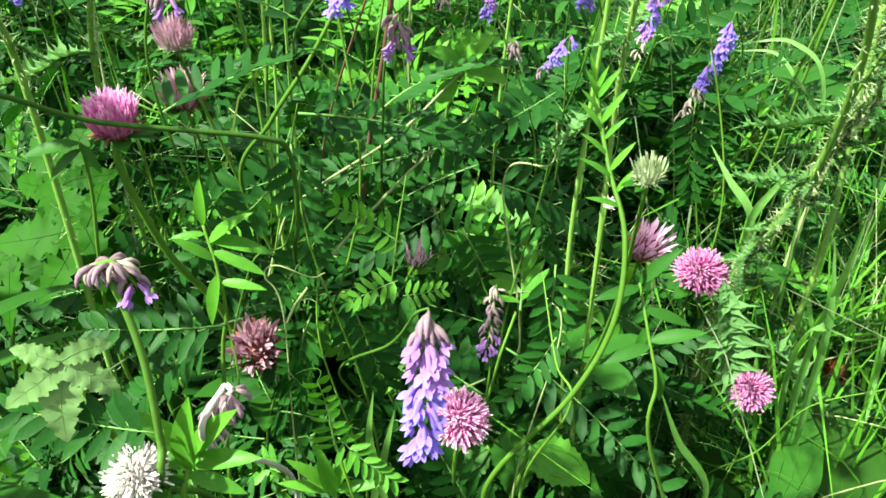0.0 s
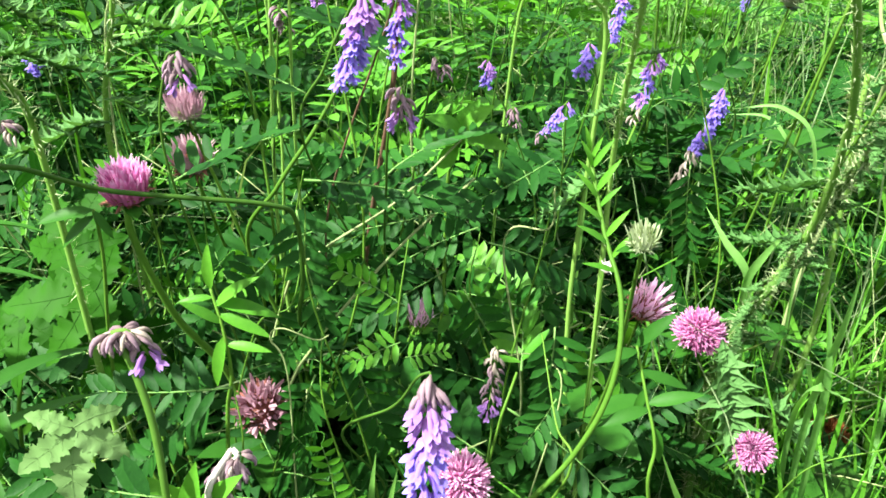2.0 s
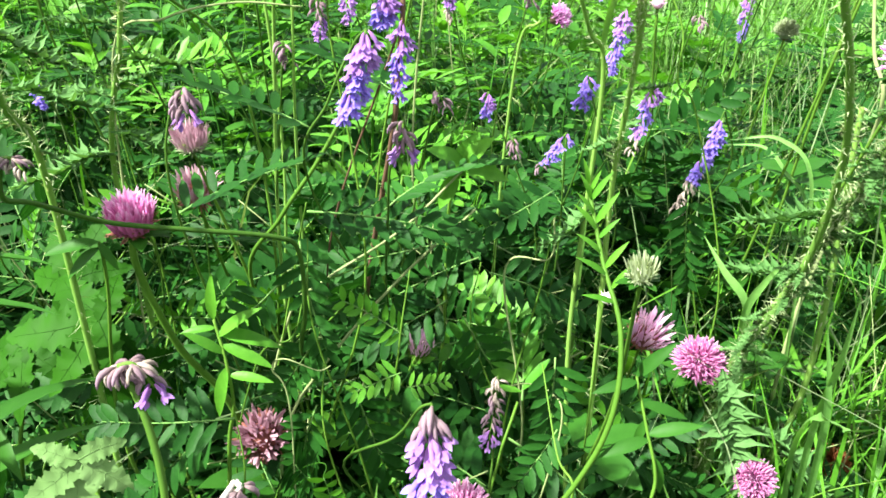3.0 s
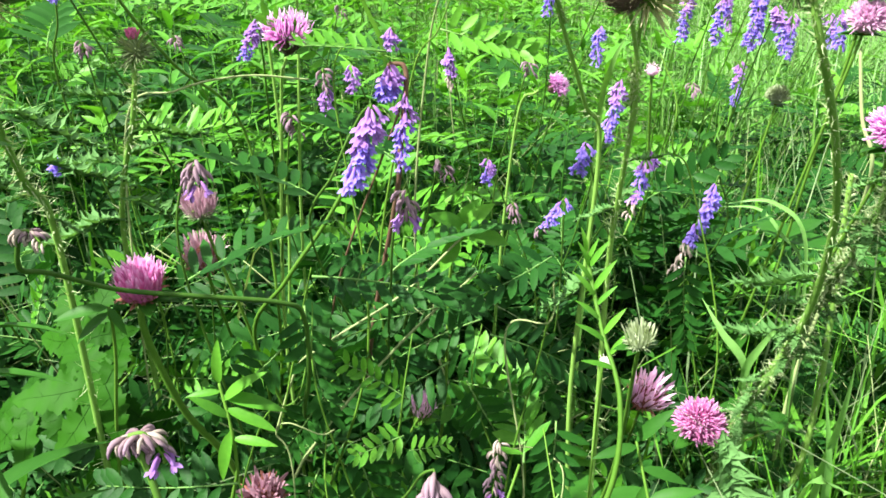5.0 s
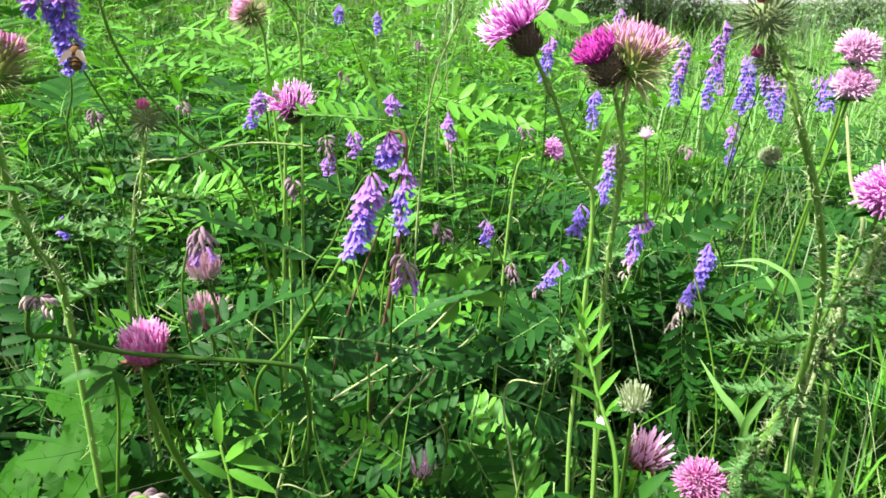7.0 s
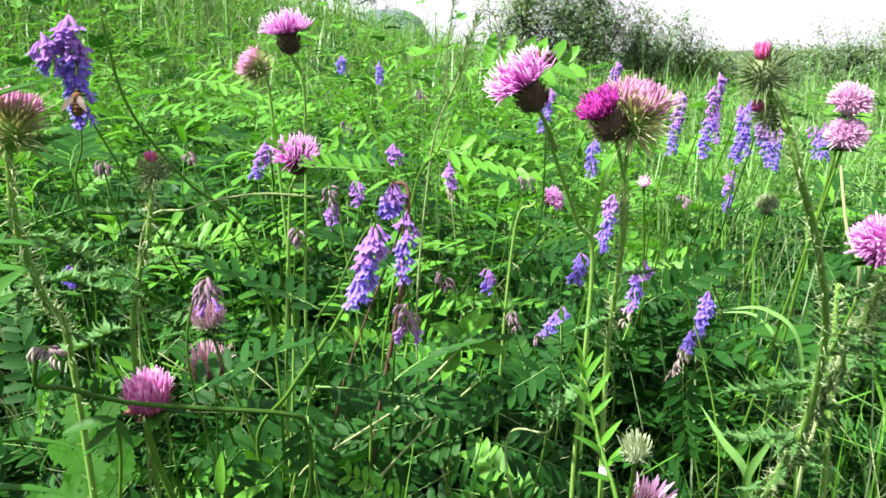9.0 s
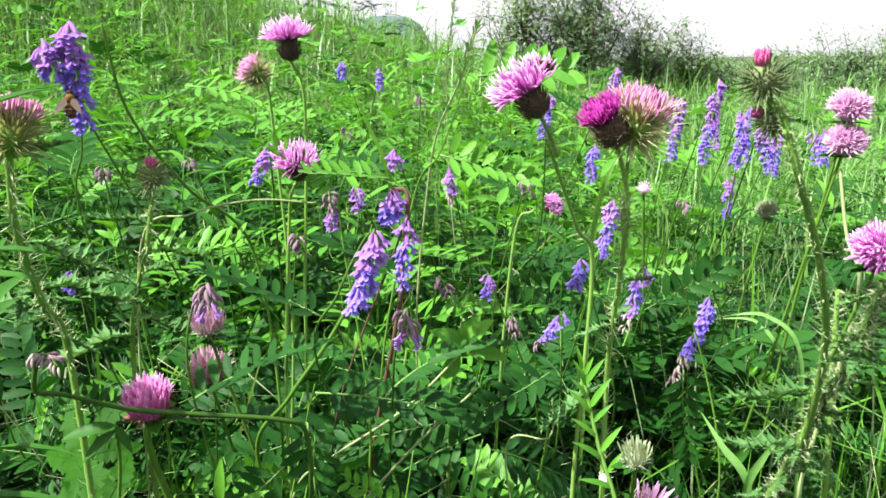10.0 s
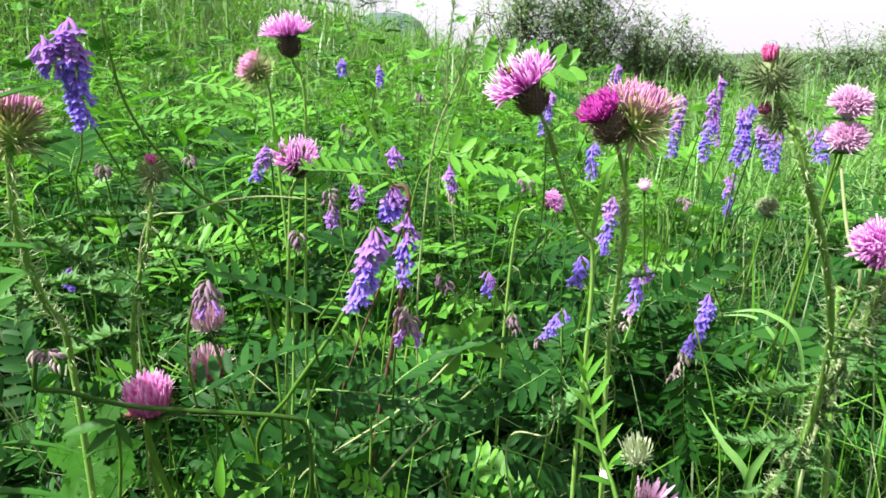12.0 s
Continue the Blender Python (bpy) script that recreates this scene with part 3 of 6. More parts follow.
def thistle_head(ob, foot, at, face, dia, kind, r):
    """A thistle head at the given place: a cup of pointed bracts and a brush of narrow florets."""
    face = unit(face)
    turn = facing(face)
    cw = dia * {"open": 0.21, "tuft": 0.27, "bracts": 0.22, "bud": 0.22}[kind]
    tall = 1.35
    hd = part("flower_head", put(ball(cw, 8, 12, (1, 1, tall)), at - foot - face * cw * 1.1, turn), CUP if kind in ("open", "tuft") else BUDGREEN if kind == "bud" else THISTLE, ob)
    out = []
    nb = {"open": 170, "tuft": 190, "bracts": 220, "bud": 150}[kind]
    for i in range(nb):
        h = -0.8 + 1.5 * (i + 0.5) / nb
        g = i * 2.39996
        q = math.sqrt(max(0.02, 1 - h * h))
        d = arr(q * math.cos(g), q * math.sin(g), h)
        ln = dia * {"open": 0.15, "tuft": 0.17, "bracts": 0.44, "bud": 0.38}[kind] * r.uniform(0.6, 1.2)
        lift = {"open": 1.3, "tuft": 1.2, "bracts": 0.42, "bud": 0.30}[kind]
        way = unit(d + arr(0, 0, lift) + r.normal(0, 0.14, 3))
        c = r.uniform(-0.1, 0.3) * ln
        wide = dia * (0.05 if kind in ("open", "tuft") else 0.042)
        b0 = strip([(0, 0, 0), (0, ln * 0.35, 0), (0, ln * 0.7, c * 0.4), (0, ln, c)], [wide, wide * 0.85, wide * 0.4, 0.0001], UP, 0.5)
        out.append(put(b0, d * cw * arr(1, 1, tall) * 1.04 - arr(0, 0, cw * 1.1), axes(way, d)))
    v = put(join(out), at - foot, turn)
    tagged(part("bract", v, BRACT if kind == "bracts" else BUDGREEN if kind == "bud" else CUP, hd), kind="stuff")
    out = []
    nf = {"open": 330, "tuft": 330, "bracts": 230, "bud": 90}[kind]
    for i in range(nf):
        q = math.sqrt((i + 0.5) / nf)
        g = i * 2.39996
        wide = {"open": 1.0, "tuft": 0.55, "bracts": 0.60, "bud": 0.20}[kind]
        way = unit(arr(q * math.cos(g) * wide, q * math.sin(g) * wide, 1.02 - 0.70 * q * wide) + r.normal(0, 0.13, 3))
        ln = dia * {"open": 0.50, "tuft": 0.36, "bracts": 0.40, "bud": 0.27}[kind] * r.uniform(0.65, 1.15)
        crook = r.uniform(-0.15, 0.4) * ln
        rad = 0.00027 if kind in ("open", "tuft") else 0.00038
        fl = tube([(0, 0, 0), (0, ln * 0.5, 0), (0, ln * 0.8, crook * 0.35), (0, ln, crook)], [rad, rad, rad * 1.3, rad * 0.4], 3)
        st = arr(q * math.cos(g), q * math.sin(g), 0) * cw * (0.8 if kind != "bud" else 0.35) + arr(0, 0, (-0.1 if kind != "bracts" else -0.7) * cw)
        out.append(put(fl, st, axes(way, arr(0, 0, 1))))
    tagged(part("floret_brush", put(join(out), at - foot, turn), {"open": PURPLE, "tuft": MAGENTA, "bracts": PINKBRACT, "bud": BUDPINK}[kind], hd), kind="stuff")


def thistle(heads, line, label, thick=0.0016, spines=90, reach=0.006, leaves=(), wing=1.0, frill=0, skin=None):
    """A thistle: heads are (place, facing, diameter, kind, where its stalk leaves the stem); line is the stem from top to ground."""
    line = [np.asarray(p, float) for p in line]
    if line[-1][2] > 0.12:
        line = line + stem_to_ground(line[-1], (-0.01, 0.02), 0.008, 0.0)[1:]
    foot = line[-1]
    r = np.random.default_rng(int(abs(foot[0] * 7919 + foot[1] * 104729)) % 99991)
    ob = thing("thistle", foot, label, "thistle", "thistles")
    path = curve(line, 9 * len(line)) - foot
    st = part("stem", tube(path, [thick * 0.75, thick, thick * 1.3], 7), skin or THISTLE, ob)
    if spines:
        tagged(part("spine", spine_piece(spines, path, thick, reach, r, wing), SPINE, st), kind="stuff")
    for at, face, dia, kind, joint in heads:
        at = np.asarray(at, float)
        thistle_head(ob, foot, at, face, dia, kind, r)
        end = at - unit(face) * dia * 0.5
        if joint is not None:
            j = np.asarray(joint, float)
            p2 = curve([end, (end + j) / 2 - unit(face) * np.linalg.norm(end - j) * 0.12, j], 12) - foot
            stk = part("stalk", tube(p2, [thick * 0.55, thick * 0.75], 6), THISTLE, ob)
            if spines:
                tagged(part("spine", spine_piece(36, p2, thick * 0.55, reach * 0.5, r, 1.3), SPINE, stk), kind="stuff")
    for i in range(frill):
        j = int(r.uniform(0.03, 0.62) * (len(path) - 1))
        az = r.uniform(0, 6.28)
        part("leaf", THISTLE_LEAVES[i % 3], None, ob, m=mat4(axes(arr(math.cos(az), 0.6 * math.sin(az), r.uniform(-0.5, 0.6))), path[j], r.uniform(0.14, 0.28)))
    for at, way, size, k in leaves:
        part("leaf", THISTLE_LEAVES[k], None, ob, m=mat4(axes(way), np.asarray(at, float) - foot, size))
    return ob


# ---- clovers ----
clover((-0.139, 0.309, 0.400), 0.027, CLOVER, (-0.05, -0.1, 1), [(-0.141, 0.310, 0.375), (-0.133, 0.322, 0.324), (-0.115, 0.335, 0.277), (-0.098, 0.352, 0.179)], label="red clover with a bright pink head on a leaning stem", thick=0.0017, n=260, cup=True)
clover((0.008, 0.262, 0.273), 0.027, CLOVER, (0.05, -0.5, 0.8), [(0.006, 0.275, 0.216)], label="red clover with a deep pink head behind a vetch spike")
clover((0.157, 0.399, 0.263), 0.033, CLOVER, (0, -0.35, 1), label="red clover with a full pink flower head", lean=(0.0, 0.05))
clover((0.181, 0.350, 0.213), 0.026, CLOVER, (0, -0.6, 0.7), label="red clover with a deep pink head under a thistle leaf")
clover((0.134, 0.433, 0.265), 0.034, CLOVERPALE, (0.25, -0.5, 1), label="red clover with a thin fading pink head", n=70, cup=True)
clover((-0.097, 0.322, 0.268), 0.034, CLOVERDRY, (0.15, -0.6, 0.6), label="red clover with a faded dull pink head", n=110, cup=True)
clover((-0.130, 0.375, 0.416), 0.023, CLOVERDRY, (0, -0.1, 1), label="red clover with a green and brown closed head", n=150, cup=True, low=CLOVERGREEN)
clover((-0.141, 0.403, 0.378), 0.029, CLOVERDRY, (0.1, -0.3, 1), label="red clover with a withered brownish pink head", n=90, cup=True)
clover((-0.015, 0.384, 0.286), 0.021, CLOVERPALE, (0.15, -0.3, 1), label="small half-open pale pink clover", n=60, cup=True, low=STEM)
clover((-0.085, 0.153, 0.355), 0.018, CLOVERWHITE, (0, -0.3, 1), label="white clover with a round white head")
clover((0.071, 0.294, 0.366), 0.008, CLOVERWHITE, (0.3, -0.5, 0.6), label="tiny white clover head half open", n=24, thick=0.0005, collar=0)
clover((0.288, 0.453, 0.136), 0.030, CLOVERBROWN, (0, -0.4, 1), label="dry brown clover head")
clover((0.250, 0.465, 0.520), 0.027, CLOVERPALE, (0, -0.4, 1), label="pale pink clover head above the grass")
clover((0.249, 0.464, 0.499), 0.027, CLOVERPALE, (0, -0.3, 1), label="pale pink clover head among grass")
clover((0.205, 0.332, 0.462), 0.030, PURPLE, (-0.1, -0.5, 1), label="red clover with a large deep pink head")
clover((0.074, 0.254, 0.401), 0.015, CLOVERGREEN, (-0.1, -0.1, 1), label="hairy pale green clover bud", thick=0.0009, n=70, cup=True, low=CLOVERGREEN)
clover((0.265, 0.612, 0.427), 0.020, CLOVERGREEN, (0, -0.1, 1), label="greenish brown clover bud")
clover((0.147, 0.550, 0.457), 0.013, CLOVERPALE, (0, -0.1, 1), label="small pink clover bud", n=40)

# ---- vetch flowers ----
vetch_flower((-0.005, 0.220, 0.364), (-0.0075, 0.199, 0.322), "wmmvvvv", 52, 0.92, [(-0.010, 0.223, 0.359), (-0.020, 0.236, 0.336), (-0.047, 0.273, 0.290)], label="tufted vetch with a long spike, mauve above and blue-violet below", leaves=0)
vetch_flower((-0.090, 0.172, 0.412), (-0.081, 0.172, 0.405), "wdwwdwwwm", 40, 0.6, [(-0.085, 0.169, 0.403), (-0.080, 0.163, 0.387), (-0.078, 0.157, 0.364), (-0.080, 0.159, 0.344)], thick=0.0011, label="tufted vetch with a curled wilting brown and mauve spike", sag=0.004, spread=2.2, leaves=0)
vetch_flower((-0.063, 0.178, 0.364), (-0.068, 0.169, 0.356), "wdwwd", 44, 0.62, [(-0.066, 0.178, 0.364), (-0.070, 0.169, 0.350)], label="hairy wilted dull pink vetch spike", sag=0.002, spread=2.2, leaves=0, thick=0.0010, colour=WOOL)
vetch_flower((0.026, 0.316, 0.310), (0.021, 0.297, 0.284), "dwwm", 44, 0.55, [(0.023, 0.296, 0.275), (0.022, 0.294, 0.235)], label="nearly finished brown and violet vetch spike", spread=1.6)
vetch_flower((-0.031, 0.307, 0.480), (-0.040, 0.302, 0.448), "mmvvv", 36, 0.74, [(-0.037, 0.309, 0.473), (-0.048, 0.307, 0.451), (-0.062, 0.323, 0.412)])
vetch_flower((-0.027, 0.360, 0.489), (-0.028, 0.357, 0.477), "mvv", 22, 0.75, [(-0.019, 0.359, 0.485), (-0.022, 0.352, 0.452), (-0.025, 0.354, 0.424)], colour=BROWNSTEM, thick=0.0012, label="tufted vetch with violet flowers on a dark brown stem")
vetch_flower((-0.019, 0.353, 0.477), (-0.022, 0.350, 0.443), "mvv", 22, 0.62, label="small violet vetch spike", colour=BROWNSTEM)
vetch_flower((-0.018, 0.318, 0.440), (-0.018, 0.313, 0.427), "wwm", 20, 0.72, [(-0.021, 0.317, 0.434), (-0.026, 0.323, 0.400)], spread=1.7, label="drooping faded mauve vetch spike")
vetch_flower((-0.100, 0.288, 0.462), (-0.099, 0.285, 0.451), "wwm", 20, 0.72, [(-0.105, 0.286, 0.456), (-0.111, 0.289, 0.413)], spread=1.5, label="wilting pinkish vetch spike over clover heads")
vetch_flower((0.175, 0.474, 0.396), (0.151, 0.469, 0.332), "vvvvddd", 76, 0.68, [(0.179, 0.478, 0.397), (0.195, 0.505, 0.346)], label="tufted vetch spike, violet at the top and withered below")
vetch_flower((0.105, 0.457, 0.466), (0.096, 0.452, 0.433), "mvv", 32, 0.64, label="violet vetch spike beside a thistle stem")
vetch_flower((0.085, 0.453, 0.429), (0.080, 0.449, 0.412), "vv", 18, 0.62, label="short violet vetch spike")
vetch_flower((0.122, 0.444, 0.426), (0.110, 0.435, 0.387), "mvmd", 34, 0.60, label="fading pale violet vetch spike")
vetch_flower((0.073, 0.445, 0.396), (0.056, 0.440, 0.375), "vvw", 24, 0.56, label="small violet vetch spike on a leaning stalk")
vetch_flower((-0.177, 0.355, 0.571), (-0.174, 0.356, 0.524), "mmvvvv", 74, 0.85, [(-0.178, 0.361, 0.549), (-0.181, 0.363, 0.511), (-0.190, 0.374, 0.469)], label="tall tufted vetch with a dense violet spike", spread=1.2)
vetch_flower((-0.188, 0.350, 0.563), (-0.184, 0.352, 0.548), "mmv", 22, 0.75, label="mauve vetch spike beside a taller one")
for root, tip, kinds, n, size in (
        ((0.201, 0.563, 0.536), (0.192, 0.561, 0.476), "mmvv", 58, 0.77), ((0.187, 0.608, 0.521), (0.181, 0.606, 0.473), "mmvv", 44, 0.77),
        ((0.236, 0.592, 0.514), (0.227, 0.590, 0.469), "vvv", 48, 0.84), ((0.237, 0.568, 0.500), (0.245, 0.562, 0.469), "mvv", 34, 0.77),
        ((0.272, 0.720, 0.440), (0.269, 0.715, 0.403), "mv", 31, 0.77), ((0.322, 0.651, 0.491), (0.325, 0.646, 0.461), "mvv", 31, 0.77),
        ((0.251, 0.649, 0.507), (0.257, 0.643, 0.466), "mvv", 36, 0.72), ((0.271, 0.619, 0.490), (0.269, 0.616, 0.458), "mvv", 30, 0.70),
        ((0.337, 0.699, 0.484), (0.341, 0.694, 0.456), "mv", 24, 0.70), ((0.240, 0.685, 0.500), (0.243, 0.681, 0.472), "mm", 24, 0.66),
        ((0.125, 0.563, 0.545), (0.122, 0.563, 0.523), "mm", 27, 0.63), ((0.129, 0.660, 0.478), (0.126, 0.657, 0.448), "vv", 27, 0.77),
        ((0.077, 0.570, 0.526), (0.073, 0.569, 0.495), "mvv", 34, 0.70), ((-0.099, 0.412, 0.507), (-0.107, 0.408, 0.487), "mmv", 31, 0.63),
        ((-0.067, 0.414, 0.479), (-0.064, 0.410, 0.452), "wmm", 31, 0.63), ((-0.057, 0.466, 0.474), (-0.057, 0.464, 0.460), "mm", 17, 0.63)):
    vetch_flower(root, tip, kinds, int(n * 1.35), size * 0.74, label="violet tufted vetch spike among grass", spread=1.25)
for root, tip, kinds, n, size in (
        ((0.002, 0.570, 0.472), (0.004, 0.566, 0.444), "mmd", 31, 0.63), ((-0.039, 0.571, 0.486), (-0.040, 0.569, 0.474), "mm", 15, 0.70),
        ((0.026, 0.457, 0.418), (0.025, 0.453, 0.404), "mv", 20, 0.49), ((-0.130, 0.967, 0.551), (-0.130, 0.967, 0.532), "vv", 24, 0.70),
        ((-0.083, 0.972, 0.543), (-0.084, 0.971, 0.518), "vv", 24, 0.70), ((-0.218, 0.410, 0.435), (-0.218, 0.407, 0.426), "vv", 15, 0.56)):
    vetch_flower(root, tip, kinds, n, size, label="small violet vetch spike deep among the leaves")
for root, tip in (((-0.079, 0.378, 0.463), (-0.075, 0.377, 0.452)), ((-0.004, 0.380, 0.438), (0.001, 0.377, 0.429)), 
                  ((-0.189, 0.541, 0.484), (-0.186, 0.541, 0.476)), ((-0.202, 0.429, 0.493), (-0.200, 0.429, 0.486)), ((0.055, 0.517, 0.469), (0.058, 0.515, 0.459)), ((0.173, 0.542, 0.450), (0.176, 0.539, 0.442)), ((0.041, 0.448, 0.392), (0.043, 0.444, 0.382)), ((-0.089, 0.667, 0.495), (-0.086, 0.667, 0.484)), ((-0.026, 0.774, 0.516), (-0.023, 0.774, 0.505))):
    vetch_flower(root, tip, "ww", 14, 0.55, label="curled greyish wilted vetch spike", spread=1.7)

# ---- thistles ----
trio = thistle([((0.030, 0.274, 0.540), (-0.5, -0.12, 0.8), 0.024, "open", (0.044, 0.285, 0.514)),
                ((0.059, 0.269, 0.530), (-0.5, -0.3, 0.75), 0.021, "tuft", (0.074, 0.290, 0.484)),
                ((0.075, 0.276, 0.533), (0.25, -0.25, 1.0), 0.029, "bracts", (0.076, 0.298, 0.473))],
               [(0.071, 0.285, 0.498), (0.074, 0.290, 0.484), (0.077, 0.319, 0.435), (0.078, 0.334, 0.392)],
               "spiny thistle with purple and pink heads on branching stalks", thick=0.0014, spines=240, reach=0.0072, wing=1.1, frill=3, leaves=[((0.078, 0.335, 0.394), (-0.8, 0, -0.4), 0.5, 2)])
thistle([], [(0.040, 0.283, 0.521), (0.058, 0.313, 0.479), (0.068, 0.326, 0.452)], "slender spiny thistle stalk", thick=0.0011, spines=40, reach=0.004)
bud = thistle([((0.124, 0.282, 0.548), (-0.25, -0.15, 1), 0.024, "bud", (0.132, 0.278, 0.529)), ((0.127, 0.286, 0.529), (-0.8, 0, 0.6), 0.017, "bud", (0.133, 0.277, 0.523))],
              [(0.131, 0.279, 0.532), (0.142, 0.281, 0.503), (0.166, 0.306, 0.460), (0.187, 0.337, 0.410), (0.200, 0.378, 0.339), (0.177, 0.396, 0.262)],
              "very spiny thistle with closed buds showing crimson tips", thick=0.0020, spines=300, reach=0.0060)
thistle([((-0.134, 0.220, 0.536), (0.1, 0.2, 1), 0.022, "bracts", None)], [(-0.136, 0.219, 0.529), (-0.145, 0.232, 0.498), (-0.156, 0.263, 0.460), (-0.174, 0.311, 0.423)], "spiny thistle with a fading pink head", spines=190, reach=0.008, frill=6, leaves=[((-0.148, 0.240, 0.491), (0.8, 0.1, -0.2), 0.45, 0), ((-0.167, 0.281, 0.462), (0.9, 0.3, -0.1), 0.5, 1), ((-0.163, 0.280, 0.450), (-0.9, 0, 0.2), 0.6, 2)])
thistle([((-0.148, 0.365, 0.500), (0, -0.1, 1), 0.020, "bud", None)], [(-0.148, 0.364, 0.492), (-0.154, 0.367, 0.464), (-0.179, 0.391, 0.393)], "spiny thistle with a pink-tipped bud", spines=190, reach=0.006, frill=4, leaves=[((-0.154, 0.368, 0.470), (-1, -0.2, 0.4), 0.4, 0), ((-0.157, 0.369, 0.454), (1, -0.2, 0.2), 0.5, 1), ((-0.165, 0.377, 0.434), (-1, -0.1, 0.3), 0.55, 2), ((-0.171, 0.380, 0.417), (1, -0.1, -0.2), 0.6, 0), ((-0.175, 0.385, 0.402), (-1, -0.1, -0.1), 0.7, 1)])
thistle([((-0.096, 0.466, 0.565), (-0.1, -0.15, 1), 0.027, "open", None)], [(-0.095, 0.466, 0.554), (-0.091, 0.486, 0.519)], "purple thistle flower with a dark cup", thick=0.0011, spines=30, reach=0.004)
thistle([((-0.119, 0.461, 0.547), (-0.6, -0.4, 0.5), 0.022, "bracts", None)], [(-0.112, 0.463, 0.543), (-0.112, 0.482, 0.519)], "nodding pink thistle head", thick=0.0011, spines=30, reach=0.004)
thistle([((-0.075, 0.365, 0.502), (0.05, -0.45, 0.9), 0.021, "open", None)], [(-0.078, 0.373, 0.490), (-0.087, 0.397, 0.463)], "open pale purple thistle flower low among leaves", thick=0.0011, spines=20, reach=0.004)
thistle([((0.067, 0.463, 0.461), (0.6, -0.5, 0.5), 0.013, "open", None)], [(0.056, 0.464, 0.458), (0.045, 0.481, 0.436)], "small pink thistle flower on a spiny stalk", thick=0.0011, spines=30, reach=0.005)
thistle([], [(0.205, 0.328, 0.448), (0.200, 0.339, 0.404), (0.204, 0.374, 0.360), (0.194, 0.383, 0.316), (0.175, 0.393, 0.265)], "thick very spiny leaning thistle stem", thick=0.0027, spines=760, reach=0.008, wing=1.6, frill=64, skin=THISTLEDARK,
        leaves=[((0.165, 0.377, 0.273), (0.10, -0.5, -0.8), 1.0, 0), ((0.210, 0.389, 0.361), (-0.9, -0.2, 0.3), 0.7, 1), ((0.183, 0.369, 0.236), (0.6, -0.2, -0.35), 0.8, 2), ((0.214, 0.405, 0.319), (-0.9, 0.2, 0.2), 0.6, 2)])
thistle([], [(0.214, 0.385, 0.427), (0.215, 0.384, 0.387), (0.221, 0.391, 0.350)], "spiny thistle stem beside the grass", thick=0.0018, spines=160, reach=0.007, wing=1.5, frill=10)
# ---- single leaves and stalks that stand out ----
def leaf_spray(line, leaves, label, material=None, thick=0.0010, colour=None, name="vetch_plant", group="leafy vetch shoots"):
    """A stem along line (top first) with single compound leaves: (place, way, upper side, size, which, fresh)."""
    line = [np.asarray(p, float) for p in line]
    if line[-1][2] > 0.12:
        line = line + stem_to_ground(line[-1], (0.0, 0.03))[1:]
    foot = line[-1]
    ob = thing(name, foot, label, "wildflower", group)
    part("stem", tube(curve(line, 7 * len(line)) - foot, [thick * 0.3, thick * 0.7, thick], 6), colour or STEM, ob)
    for at, way, up, size, k, fresh in leaves:
        part("leaf", (VETCH_FRESH if fresh else VETCH_LEAVES)[k], None, ob, m=mat4(axes(np.asarray(way, float), np.asarray(up, float)), np.asarray(at, float) - foot, size))
    return ob


FACE = (0.0, -0.8, 0.6)
leaf_spray([(-0.078, 0.160, 0.365), (-0.080, 0.159, 0.344)], [((-0.079, 0.161, 0.366), (-1, 0.02, 0.02), (0, -0.75, 0.65), 0.6, 4, 0)], "vetch leaf spread flat with large upright leaflets")
leaf_spray([(-0.067, 0.341, 0.393), (-0.078, 0.355, 0.353)], [((-0.066, 0.341, 0.391), (1, -0.1, -0.05), (0.05, -0.35, 0.9), 0.95, 1, 0)], "vetch leaf with leaflets hanging from an arched stalk")
leaf_spray([(-0.065, 0.326, 0.381), (-0.061, 0.303, 0.344)], [((-0.066, 0.325, 0.380), (0.10, -0.15, -1), (0, -1, 0.1), 0.85, 0, 0), ((-0.082, 0.323, 0.360), (-0.6, -0.1, -0.5), (0.1, -0.9, 0.5), 0.8, 3, 0)], "vetch with close-set horizontal leaflets")
leaf_spray([(-0.043, 0.219, 0.320), (-0.040, 0.215, 0.300)], [((-0.040, 0.212, 0.304), (-0.18, 0.1, 0.85), FACE, 0.62, 0, 1), ((-0.039, 0.216, 0.308), (0.4, -0.1, -0.4), FACE, 0.5, 1, 1)], "young light green vetch leaf standing upright")
leaf_spray([(-0.017, 0.324, 0.365), (-0.023, 0.314, 0.325)], [((-0.019, 0.318, 0.332), (-0.72, 0, 0.42), FACE, 0.72, 0, 1), ((-0.019, 0.305, 0.312), (0.7, 0, 0.05), FACE, 0.38, 2, 1), ((-0.021, 0.308, 0.316), (-0.6, -0.1, -0.15), FACE, 0.5, 2, 1)], "light green vetch shoot with fresh leaves")
leaf_spray([(0.051, 0.331, 0.388), (0.051, 0.355, 0.344)], [((0.051, 0.336, 0.400), (-0.8, -0.1, -0.35), (0.1, -0.7, 0.7), 0.75, 2, 0), ((0.018, 0.360, 0.372), (-0.9, 0, -0.2), FACE, 0.9, 3, 0)], "vetch with drooping pale green leaflets")
leaf_spray([(0.043, 0.284, 0.338), (0.047, 0.253, 0.313), (0.052, 0.240, 0.300)], [((0.047, 0.289, 0.338), (0.05, -0.1, -0.9), FACE, 0.7, 4, 0), ((0.049, 0.267, 0.315), (-0.5, -0.1, -0.7), FACE, 0.6, 2, 0)], "vetch with a twisting stem and paired leaves")
